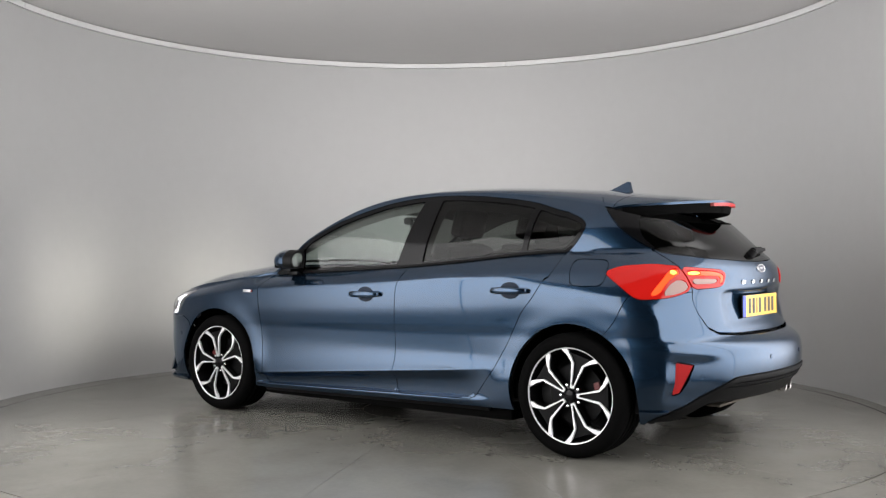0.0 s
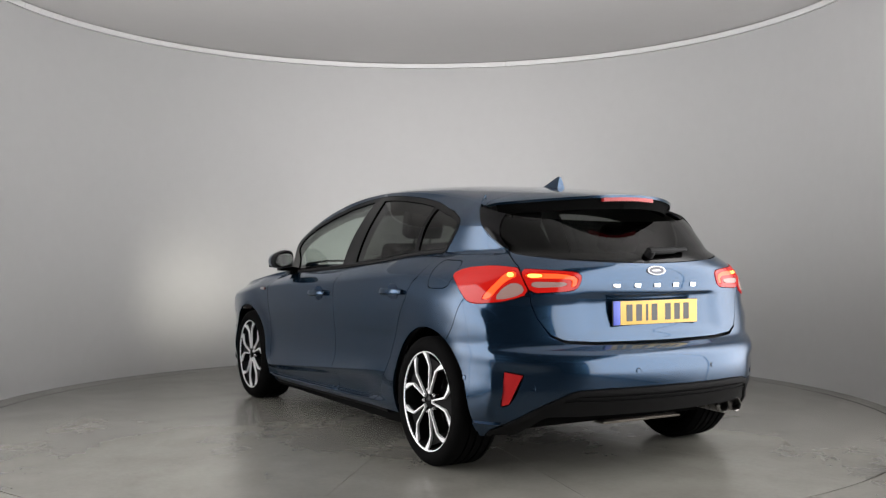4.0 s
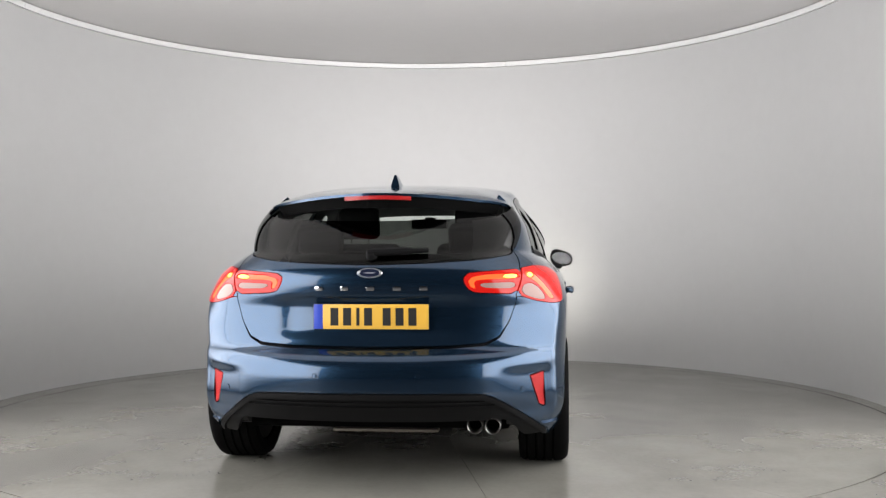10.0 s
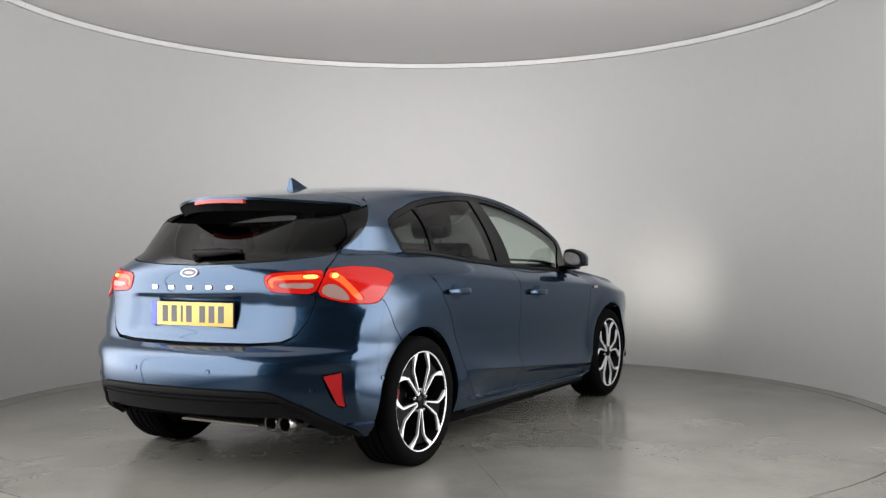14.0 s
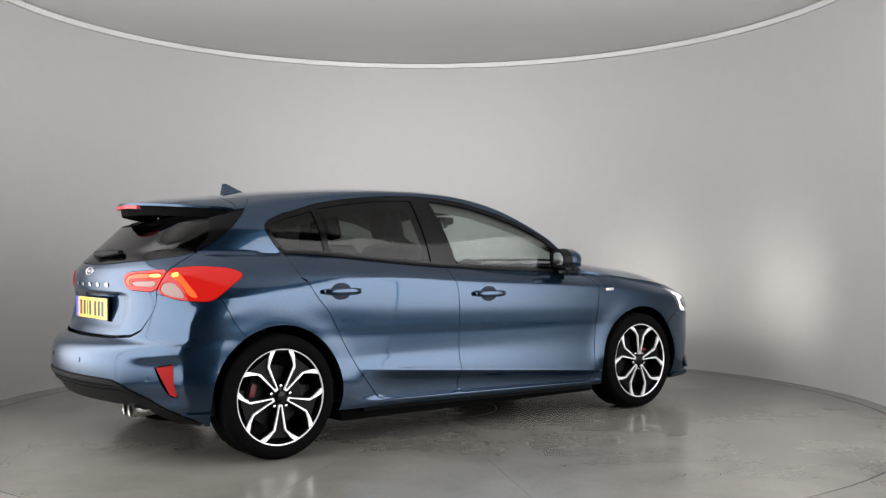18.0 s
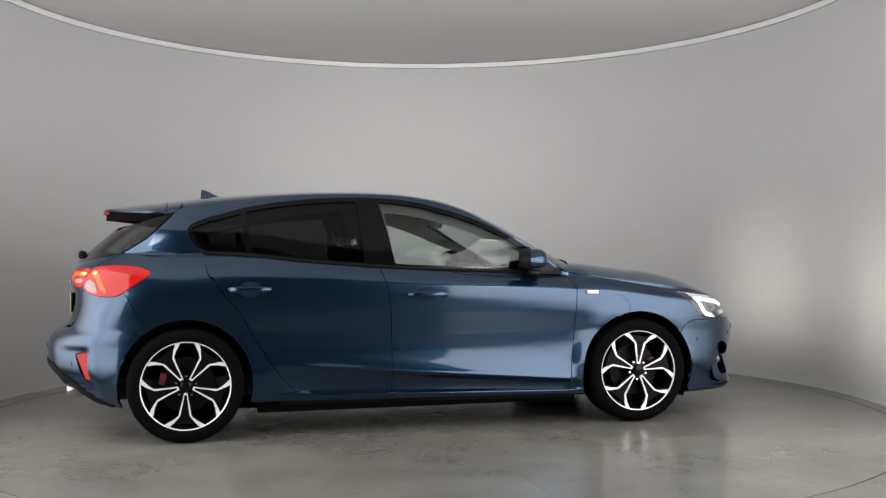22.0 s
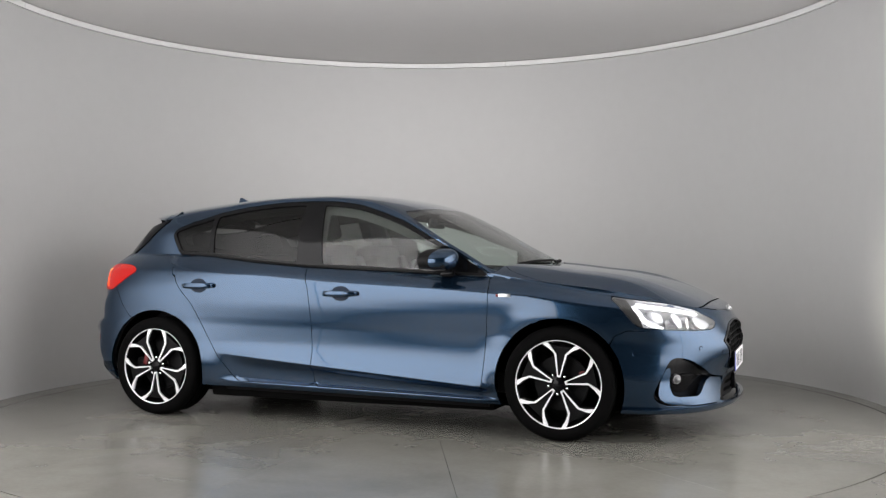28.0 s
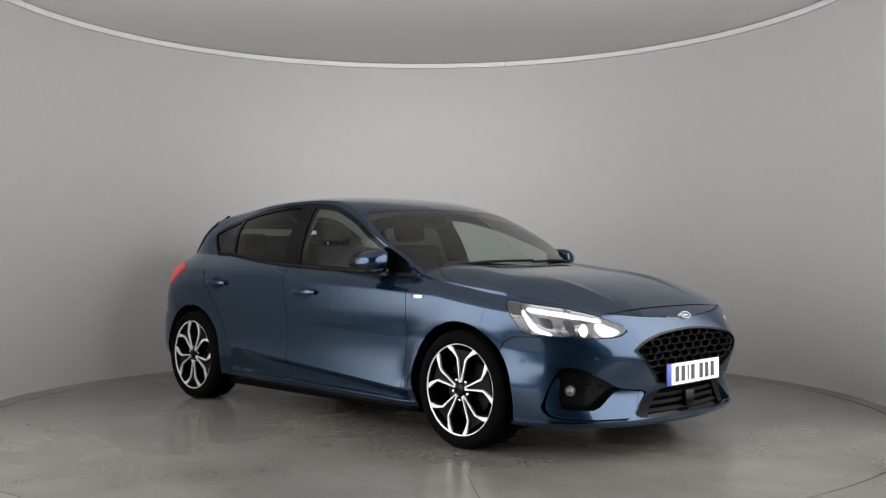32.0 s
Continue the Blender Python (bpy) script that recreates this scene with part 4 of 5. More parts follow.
M_TAIL = lens_mat("tail_red", (0.20, 0.004, 0.004), (1.0, 0.024, 0.014), 0.46)
M_TAILGLOW = lens_mat("tail_glow", (0.5, 0.04, 0.015), (1.0, 0.11, 0.02), 1.5)
M_TAILHOT = lens_mat("tail_hot", (0.7, 0.2, 0.05), (1.0, 0.40, 0.07), 4.5)
M_TAILCLEAR = lens_mat("tail_clear", (0.24, 0.155, 0.14), (1.0, 0.5, 0.4), 0.06)
M_REFLECT = material("reflector_red", (0.30, 0.005, 0.006), 0.4, spec=0.25)
M_BRAKE = material("brake_lamp_red", (0.26, 0.006, 0.007), 0.35, emit=(1.0, 0.02, 0.02), strength=0.05)
M_DRL = material("daylight_white", (0.9, 0.9, 0.9), 0.2, emit=(1.0, 0.97, 1.0), strength=3.5)
M_HOUSING = material("lamp_housing", (0.42, 0.42, 0.43), 0.30, 0.5, vary=0.06, scale=30)
M_BOWL = material("lamp_bowl", (0.30, 0.30, 0.31), 0.22, 0.8, rough_vary=0.05, scale=60)
M_SMOKE = material("lamp_smoke", (0.035, 0.034, 0.033), 0.3)
M_SATIN = material("lamp_reflector", (0.14, 0.14, 0.145), 0.35, 0.4)

OUT_GLOW = outline([(4.66, 0.830), (4.70, 0.90), (4.73, 0.950), (4.755, 0.962), (4.785, 0.955), (4.80, 0.935), (4.77, 0.925), (4.74, 0.895), (4.715, 0.832)], 1)
OUT_CLEAR = outline([(4.73, 0.828), (4.765, 0.905), (4.835, 0.908), (4.880, 0.862), (4.81, 0.834)], 1)
IN_GLOW = outline([(4.83, 0.952), (5.03, 0.947), (5.115, 0.930), (5.115, 0.884), (5.09, 0.884), (5.088, 0.918), (5.03, 0.924), (4.845, 0.926)], 1)
IN_CLEAR = outline([(4.875, 0.914), (5.07, 0.910), (5.06, 0.886), (4.90, 0.882)], 1)
OUT_HOT = outline([(4.732, 0.958), (4.776, 0.953), (4.788, 0.935), (4.748, 0.932)], 1)
IN_HOT = outline([(4.84, 0.950), (4.925, 0.947), (4.93, 0.930), (4.848, 0.930)], 1)
for side in (1, -1):
    lamp, = panel("tail_lamp", (4.32, 4.96, 0.80, 1.01), M_TAIL, [TAIL_OUT], [OUT_GLOW, OUT_CLEAR], sides=(side,), offset=0.004, depth=0.03, label="lit red tail lamp on the rear quarter", step=(0.012, 0.01))
    panel("lamp_body", (4.32, 4.96, 0.80, 1.01), M_TAIL, [TAIL_OUT], sides=(side,), offset=-0.003, depth=0.02, parent=lamp, step=(0.02, 0.015))
    panel("light_bar", (4.6, 4.96, 0.80, 1.0), M_TAILGLOW, [OUT_GLOW], [OUT_HOT], sides=(side,), offset=0.0035, depth=0.01, parent=lamp, label="glowing orange-red light band", step=(0.012, 0.01))
    panel("light_core", (4.6, 4.92, 0.80, 1.0), M_TAILHOT, [OUT_HOT], [], sides=(side,), offset=0.0035, depth=0.01, parent=lamp, step=(0.012, 0.006))
    panel("clear_lens", (4.7, 4.96, 0.80, 1.0), M_TAILCLEAR, [OUT_CLEAR], sides=(side,), offset=0.0035, depth=0.01, parent=lamp, label="pale clear indicator lens", step=(0.012, 0.01))
    inner, = panel("tailgate_lamp", (4.78, 5.16, 0.84, 0.99), M_TAIL, [TAIL_IN], [IN_GLOW, IN_CLEAR], sides=(side,), offset=0.004, depth=0.03, label="lit red lamp on the tailgate", step=(0.012, 0.01))
    panel("lamp_body", (4.78, 5.16, 0.84, 0.99), M_TAIL, [TAIL_IN], sides=(side,), offset=-0.003, depth=0.02, parent=inner, step=(0.02, 0.015))
    panel("light_bar", (4.78, 5.16, 0.84, 0.99), M_TAILGLOW, [IN_GLOW], [IN_HOT], sides=(side,), offset=0.0035, depth=0.01, parent=inner, label="glowing orange-red light band", step=(0.012, 0.008))
    panel("light_core", (4.78, 5.16, 0.84, 0.99), M_TAILHOT, [IN_HOT], [], sides=(side,), offset=0.0035, depth=0.01, parent=inner, step=(0.012, 0.006))
    panel("clear_lens", (4.78, 5.16, 0.84, 0.99), M_TAILCLEAR, [IN_CLEAR], sides=(side,), offset=0.0035, depth=0.01, parent=inner, label="pale reversing lamp lens", step=(0.012, 0.006))
    # flat bumper reflector in a slightly larger black tray
    quad = np.array([shell(u, z) for u, z in ((4.752, 0.508), (4.828, 0.494), (4.790, 0.360), (4.762, 0.350))])
    nrm = np.cross(quad[1] - quad[0], quad[3] - quad[0])
    nrm = -nrm / np.linalg.norm(nrm)
    if nrm[0] > 0:
        nrm = -nrm
    mid = quad.mean(0)
    made = None
    for name, mat, grow, top in (("reflector", M_REFLECT, 0.98, 0.0), ("reflector_tray", M_BLACK, 1.12, -0.010)):
        q = mid + (quad - mid) * grow
        V = [p + nrm * h for h in (top, top - 0.02) for p in q]
        V = [(CAR_X + p[0], CAR_Y + side * p[1], p[2]) for p in V]
        F = [(0, 1, 2, 3), (7, 6, 5, 4)] + [(i, i + 4, (i + 1) % 4 + 4, (i + 1) % 4) for i in range(4)]
        bm = bmesh.new()
        vs = [bm.verts.new(p) for p in V]
        for f in F:
            bm.faces.new([vs[i] for i in f])
        bmesh.ops.recalc_face_normals(bm, faces=bm.faces[:])
        made = part(name, bm, mat, made or car, "red bumper reflector" if made is None else "", smooth=False)

DRL_TOP = outline([(1.062, 0.779), (0.84, 0.753), (0.616, 0.713), (0.620, 0.695), (0.84, 0.735), (1.045, 0.760)], 1)
DRL_HOOK = outline([(1.084, 0.767), (1.042, 0.648), (0.918, 0.625), (0.918, 0.643), (1.014, 0.667), (1.054, 0.765)], 1)
for side in (1, -1):
    lens, = panel("headlamp", (0.42, 1.22, 0.59, 0.83), M_LENS, [HEADLIGHT], sides=(side,), offset=0.0, depth=0.0, label="clear headlamp lens, lit", step=(0.02, 0.015))
    panel("housing", (0.42, 1.22, 0.59, 0.83), M_HOUSING, [HEADLIGHT], sides=(side,), offset=-0.13, depth=-0.129, parent=lens, step=(0.02, 0.015))
    panel("smoked_corner", (0.95, 1.22, 0.59, 0.83), M_SMOKE, [HEADLIGHT, strip((1.02, 0.50), (1.046, 0.64), (1.090, 0.772), (1.07, 0.90), (1.3, 0.9), (1.3, 0.5))], sides=(side,), offset=-0.006, depth=0.02, parent=lens)
    panel("daylight_strip", (0.55, 1.10, 0.60, 0.80), M_DRL, [DRL_TOP], sides=(side,), offset=-0.010, depth=0.012, parent=lens, label="glowing white daylight strip", step=(0.012, 0.008))
    panel("daylight_hook", (0.80, 1.12, 0.60, 0.80), M_DRL, [DRL_HOOK], sides=(side,), offset=-0.010, depth=0.012, parent=lens, label="glowing white daylight hook", step=(0.012, 0.008))
    panel("inner_reflector", (0.44, 0.74, 0.59, 0.74), M_BOWL, [outline([(0.66, 0.705), (0.60, 0.70), (0.505, 0.660), (0.575, 0.628), (0.64, 0.624), (0.67, 0.65)], 1)], sides=(side,), offset=-0.025, depth=0.02, parent=lens, step=(0.02, 0.012))
    panel("reflector_bowl", (0.86, 1.04, 0.60, 0.76), M_BOWL, [outline([(1.02, 0.748), (0.90, 0.735), (0.90, 0.655), (0.985, 0.675)], 1)], sides=(side,), offset=-0.028, depth=0.02, parent=lens, step=(0.02, 0.012))
    panel("lamp_bezel", (0.70, 0.86, 0.60, 0.75), M_BOWL, [outline([(0.845, 0.715), (0.80, 0.722), (0.775, 0.69), (0.775, 0.64), (0.81, 0.628), (0.83, 0.66)], 1)], sides=(side,), offset=-0.020, depth=0.03, parent=lens, step=(0.014, 0.012))

# headlamp projectors: a small hot disc deep in a dark barrel throws the beam forward
M_BEAM = material("beam_source", (0.9, 0.9, 0.9), 0.3, emit=(1.0, 0.95, 0.82), strength=2600.0)
for side in (1, -1):
    p = shell(0.715, 0.655)
    m = Matrix.Translation((CAR_X + p[0] - 0.03, CAR_Y + side * p[1], p[2])) @ Matrix.Rotation(radians(-5), 4, "Y") @ Matrix.Rotation(radians(-90), 4, "Z")
    barrel = part("projector", shift(lathe([(0.0001, -0.102), (0.030, -0.102), (0.030, 0.0), (0.034, 0.003), (0.036, -0.02), (0.036, -0.11)], 32), m), M_BOWL, car, "silver headlamp projector barrel")
    part("beam_disc", shift(lathe([(0.0001, -0.070), (0.026, -0.070)], 24), m), M_BEAM, barrel)

# ---- nose ----
def at(u, z, side=1, off=0.0):
    """A frame on the shell: origin on the surface, local x along the body, local y up the body, local z outwards."""
    e = 1e-3
    p = shell(u, z)
    a = shell(u + e, z) - shell(u - e, z)
    b = shell(u, z + e) - shell(u, z - e)
    k = np.cross(a, b)
    a, k = a / np.linalg.norm(a), k / np.linalg.norm(k)
    b = np.cross(k, a)
    p = p + k * off
    m = Matrix(((a[0], b[0], k[0], p[0] + CAR_X), (a[1], b[1], k[1], p[1]), (a[2], b[2], k[2], p[2]), (0, 0, 0, 1)))
    if side < 0:
        m = Matrix.Diagonal((1, -1, 1, 1)) @ m
    return Matrix.Translation((0, CAR_Y, 0)) @ m


for side in (1, -1):
    panel("washer_flap", (0.42, 0.57, 0.46, 0.52), M_BLUE, [outline([(0.552, 0.506), (0.452, 0.503), (0.438, 0.474), (0.53, 0.472)], 1)], [], sides=(side,), offset=0.0015, depth=0.003, parent=front_bumper)
grille = panel("grille", (0.0, 0.54, 0.35, 0.66), M_LINER, [], [], [lambda P, V: signed(P, GRILLE) - 0.01], both=True, offset=-0.07, depth=0.0, label="black honeycomb grille")
panel("grille_frame", (0.0, 0.54, 0.34, 0.66), M_BLACK, [], [], [lambda P, V: signed(P, GRILLE) - 0.002, lambda P, V: -0.009 - signed(P, GRILLE)], both=True, offset=0.004, depth=0.05, parent=grille, step=(0.01, 0.01))
V, F = [], []
row = 0
z = 0.624
while z > 0.36:
    cell = 0.088
    k = -8
    while k < 9:
        y = (k + 0.5 * (row % 2)) * cell
        if abs(y) < 0.50 and signed(np.array([[abs(y), z]]), GRILLE)[0] < -0.006:
            hexa = [(-0.050, 0.0), (-0.034, 0.0205), (0.034, 0.0205), (0.050, 0.0), (0.034, -0.0205), (-0.034, -0.0205)]
            n = len(V)
            for off, grow in ((-0.012, 1.0), (-0.016, 0.80), (-0.05, 0.70)):
                for a, b in hexa:
                    p = at(abs(y) if True else 0, z, 1 if y >= 0 else -1, off)
                    V.append(tuple(p @ Vector(((a if y >= 0 else -a) * grow, b * grow, 0))))
            for lay in range(2):
                for i in range(6):
                    j = (i + 1) % 6
                    F.append((n + lay * 6 + i, n + lay * 6 + j, n + (lay + 1) * 6 + j, n + (lay + 1) * 6 + i))
        k += 1
    z -= 0.037
    row += 1
part("honeycomb", (V, F), M_MESH, grille, smooth=False)

lower = panel("lower_intake", (0.0, 0.56, 0.17, 0.36), M_LINER, [], [], [lambda P, V: signed(P, LOWER) - 0.01], both=True, offset=-0.07, depth=0.0, label="black lower air intake")
for z in (0.305, 0.270, 0.235):
    panel("slat", (0.0, 0.42, z - 0.009, z + 0.009), M_MESH, [], [], [lambda P, V: signed(P, LOWER) + 0.004], both=True, offset=-0.018, depth=0.03, parent=lower, step=(0.03, 0.006))
panel("intake_cheek", (0.24, 0.50, 0.18, 0.34), M_MESH, [], [], [lambda P, V: signed(P, LOWER) + 0.003, lambda P, V: 0.27 + (P[:, 1] - 0.33) * -0.9 - P[:, 0]], offset=-0.006, depth=0.02, parent=lower)
bm = bmesh.new()
box(bm, (0, 0, 0), (0.085, 0.085, 0.03), at(0.0, 0.272, 1, -0.008), 0.006)
part("radar_cover", bm, M_BLACK, lower)
panel("splitter", (0.0, 1.20, 0.160, 0.184), M_BLACK, [], [], [arch], both=True, offset=-0.004, depth=0.06, label="dark front lip spoiler", step=(0.02, 0.008))
panel("splitter_edge", (0.0, 1.22, 0.17, 0.22), M_BLUE, [], [], [arch, lambda P, V: np.abs(P[:, 1] - 0.193) - 0.008], both=True, offset=0.020, depth=0.03, step=(0.02, 0.004), label="blue edge of the front lip")
def fog_surface(u, z):
    """The shell, set back at the top of the fog pocket and proud at its foot."""
    d = 0.040 * ramp(-np.asarray(z, float), -0.36, -0.212) - 0.012
    return shell(u, z) + d[..., None] * np.array([0.8, 0.5, 0.0])


for side in (1, -1):
    rec, = panel("fog_recess", (0.33, 1.02, 0.19, 0.49), M_BLACK, [], [], [lambda P, V: signed(P, FOG) - 0.006], sides=(side,), offset=-0.045, depth=-0.045, label="gloss black fog lamp recess", step=(0.014, 0.012))
    panel("fog_frame", (0.33, 1.0, 0.20, 0.45), M_BLUE, [outline([(0.918, 0.425), (0.955, 0.325), (0.985, 0.262), (0.94, 0.224), (0.76, 0.215), (0.490, 0.214), (0.361, 0.335), (0.560, 0.357), (0.684, 0.262), (0.872, 0.266), (0.888, 0.29), (0.880, 0.418)], 1)], [], sides=(side,), surface=fog_surface, offset=0.0, depth=0.035, parent=rec, step=(0.012, 0.008), label="blue frame of the fog lamp pocket")
    m = at(0.826, 0.353, side, -0.03)
    part("fog_lamp", shift(lathe([(0.0001, 0.018), (0.010, 0.016), (0.016, 0.010), (0.019, 0.006), (0.025, 0.005), (0.027, -0.02)], 24, "z"), m), M_SATIN, rec)
    panel("fog_blade", (0.56, 0.83, 0.34, 0.44), M_PLASTIC, [outline([(0.79, 0.378), (0.79, 0.366), (0.61, 0.362), (0.60, 0.372)], 1)], [], sides=(side,), offset=-0.02, depth=0.02, parent=rec, step=(0.014, 0.008))

# ---- tail ----
M_TIP = material("exhaust_steel", (0.30, 0.29, 0.28), 0.28, 1.0, rough_vary=0.05, scale=30)
M_DULL = material("dull_steel", (0.12, 0.105, 0.085), 0.5, 0.4, vary=0.1, scale=20)
def tuck(P, V):
    """Lower edge of the diffuser, which rises between its outer ends."""
    return 0.205 + 0.095 * ramp(P[:, 0], 4.84, 4.98) - V[:, 2]


diffuser = panel("diffuser", (4.70, U3, 0.20, 0.44), M_PLASTIC, [DIFFUSER], [], [tuck], both=True, offset=-0.004, depth=0.03, label="black plastic rear diffuser", step=(0.016, 0.01))
panel("diffuser_edge", (4.70, U3, 0.19, 0.45), M_PLASTIC, [], [], [lambda P, V: signed(P, DIFFUSER) + 0.004, lambda P, V: -0.026 - signed(P, DIFFUSER), tuck], both=True, offset=0.008, depth=0.012, parent=diffuser, step=(0.012, 0.008))
for z in (0.372, 0.392):
    panel("rib", (5.02, U3, z - 0.004, z + 0.004), M_PLASTIC, [], [], both=True, offset=0.004, depth=0.008, parent=diffuser, step=(0.03, 0.004))
for side in (1, -1):
    panel("bumper_flick", (4.58, 4.96, 0.226, 0.268), M_BLUE, [], [], [arch, lambda P, V: 0.01 - signed(P, DIFFUSER)], sides=(side,), offset=0.009, depth=0.014, parent=rear_bumper, step=(0.02, 0.008))
for y in (-0.462, -0.542):
    m = Matrix.Translation((CAR_X - 1.975, CAR_Y + y, 0.276)) @ Matrix.Rotation(radians(90), 4, "Z")
    pipe = part("exhaust_tip", shift(lathe([(0.030, -0.16), (0.036, -0.02), (0.0365, 0.028), (0.034, 0.032), (0.0305, 0.028), (0.028, -0.10)], 32), m), M_TIP, car, "round polished exhaust tip")
    part("pipe_bore", shift(lathe([(0.0001, -0.06), (0.031, -0.06)], 24), m), M_LINER, pipe)
bm = bmesh.new()
box(bm, (CAR_X - 1.84, CAR_Y - 0.04, 0.228), (0.08, 0.49, 0.013), bevel=0.005)
part("silencer_plate", bm, M_DULL, car, "dull steel silencer edge under the bumper")

def spoiler_plan(P, V):
    return -1.855 + 0.265 * (V[:, 1] / 0.5) ** 2 - V[:, 0]


spoiler = panel("roof_spoiler", (-1.86, -1.464, 0.0, 1.0), M_BLUE, [], [], [spoiler_plan], surface=roof, both=True, depth=0.013, step=(0.016, 0.03), label="blue roof spoiler over the rear window")
# black underside, built extra deep to stand for its dark reflection in the glass
panel("spoiler_underside", (-1.856, -1.50, 0.0, 0.985), M_LINER, [], [], [lambda P, V: spoiler_plan(P, V) + 0.012], surface=roof, both=True, depth=-0.054, offset=-0.068, step=(0.02, 0.03), parent=spoiler)
V, F = [], []
for y in np.linspace(-0.156, 0.156, 9):
    p = roof(-1.855 + 0.265 * (y / 0.5) ** 2, abs(y) / 0.46)
    V += [(p[0] - 0.005 + CAR_X, y + CAR_Y, p[2] - 0.012), (p[0] - 0.005 + CAR_X, y + CAR_Y, p[2] - 0.030), (p[0] + 0.02 + CAR_X, y + CAR_Y, p[2] - 0.030), (p[0] + 0.02 + CAR_X, y + CAR_Y, p[2] - 0.012)]
F = [(i * 4 + j, i * 4 + (j + 1) % 4, (i + 1) * 4 + (j + 1) % 4, (i + 1) * 4 + j) for i in range(8) for j in range(4)] + [(3, 2, 1, 0), (32, 33, 34, 35)]
part("high_brake_lamp", (V, F), M_BRAKE, spoiler, "red high-level brake lamp", smooth=False)
SPAT = outline([(4.30, 1.5), (4.40, 1.32), (4.474, 1.225), (4.524, 1.147), (4.607, 1.078), (4.66, 1.048), (4.66, 1.075), (4.625, 1.12), (4.66, 1.18), (4.75, 1.26), (4.80, 1.5)], 1)
panel("side_spat", (4.36, 4.90, 1.03, 1.36), M_BLACK, [SPAT, TAILGATE], [], [lambda P, V: V[:, 2] - rail(V[:, 0]) + 0.012], offset=0.006, depth=0.02, parent=tailgate, label="gloss black spat beside the rear window")

# fin, wiper, badges, plates
p = roof(-1.24, 0.0)
V = []
for t, (x, z) in enumerate([(-1.275, 0.0), (-1.135, 0.0), (-1.185, 0.026), (-1.222, 0.048), (-1.25, 0.064), (-1.268, 0.063), (-1.270, 0.03)]):
    w = 0.022 * (1 - z / 0.068) ** 0.8 + 0.002
    zz = float(roof(x, 0.0)[2])
    V += [(CAR_X + x, CAR_Y + w, zz + z - 0.003), (CAR_X + x, CAR_Y - w, zz + z - 0.003)]
F = [(0, 2, 4, 6, 8, 10, 12)[::-1], (1, 3, 5, 7, 9, 11, 13)] + [(2 * i, 2 * ((i + 1) % 7), 2 * ((i + 1) % 7) + 1, 2 * i + 1) for i in range(7)]
fin = part("aerial_fin", (V, F), M_BLUE, car, "blue shark-fin aerial", angle=50)



def badge(u, z, w, h, name, off=0.0):
    m = at(u, z, 1, off)
    ring = [(0.78, 0.003), (0.84, 0.0070), (0.94, 0.0070), (1.0, 0.003), (1.0, -0.01)]
    V, F = lathe([(r, a) for r, a in ring], 40, "z")
    b = part(name, shift(([(x * w, y * h, q) for x, y, q in V], F), m), M_SILVER, car, "oval chrome and dark badge")
    V, F = lathe([(0.0001, 0.0052), (0.82, 0.0046)], 40, "z")
    part("badge_field", shift(([(x * w, y * h, q) for x, y, q in V], F), m), M_NAVY, b)
    V, F = lathe([(0.0001, 0.0062), (0.50, 0.0058), (0.5, 0.0)], 24, "z")
    part("badge_mark", shift(([(x * w * 0.9, y * h * 0.30, q) for x, y, q in V], F), m), M_SILVER, b)


M_NAVY = material("badge_navy", (0.012, 0.016, 0.035), 0.2, coat=0.6)
badge(U3 - 0.004, 0.956, 0.057, 0.023, "rear_badge")
badge(0.004, 0.706, 0.052, 0.021, "front_badge", 0.003)
for y in (0.245, 0.1225, 0.0, -0.1225, -0.245):
    bm = bmesh.new()
    box(bm, (0, 0, 0), (0.036, 0.019, 0.006), at(U3 - abs(y) * 1.012 - 0.001, 0.888, 1 if y >= 0 else -1, 0.002), 0.002)
    part("name_bar", bm, M_CHROME, tailgate)

M_YELLOW = material("plate_yellow", (0.62, 0.36, 0.05), 0.35, vary=0.02, scale=30)
M_WHITE = material("plate_white", (0.80, 0.80, 0.80), 0.35, vary=0.02, scale=30)
M_PLATEBLUE = material("plate_blue", (0.03, 0.06, 0.40), 0.35)
M_INK = material("plate_ink", (0.012, 0.012, 0.012), 0.4)


def plate(m, mat, name):
    """Number plate in the local x-y plane; the marks are plain bars."""
    bm = bmesh.new()
    box(bm, (0, 0, 0.001), (0.524, 0.115, 0.008), m, 0.003)
    back = part(name, bm, M_INK, car, "number plate with plain dark bars")
    bm = bmesh.new()
    box(bm, (0.021, 0, 0.005), (0.478, 0.111, 0.004), m, 0.0015)
    part("plate_face", bm, mat, back)
    bm = bmesh.new()
    box(bm, (-0.239, 0, 0.005), (0.041, 0.111, 0.004), m, 0.0015)
    part("plate_band", bm, M_PLATEBLUE, back)
    for k, x in enumerate((-0.165, -0.107, -0.058, -0.012, 0.072, 0.130, 0.188)):
        bm = bmesh.new()
        box(bm, (x, 0, 0.0072), (0.014 if k == 2 else 0.036, 0.079, 0.0012), m)
        part("plate_bar", bm, M_INK, back, smooth=False)
    return back


plate(Matrix.Translation((CAR_X - 2.020, CAR_Y, 0.761)) @ Matrix(((0, 0, -1, 0), (-1, 0, 0, 0), (0, 1, 0, 0), (0, 0, 0, 1))), M_YELLOW, "rear_plate")
plate(Matrix.Translation((CAR_X + 2.232, CAR_Y, 0.412)) @ Matrix(((0, 0, 1, 0), (1, 0, 0, 0), (0, 1, 0, 0), (0, 0, 0, 1))), M_WHITE, "front_plate")

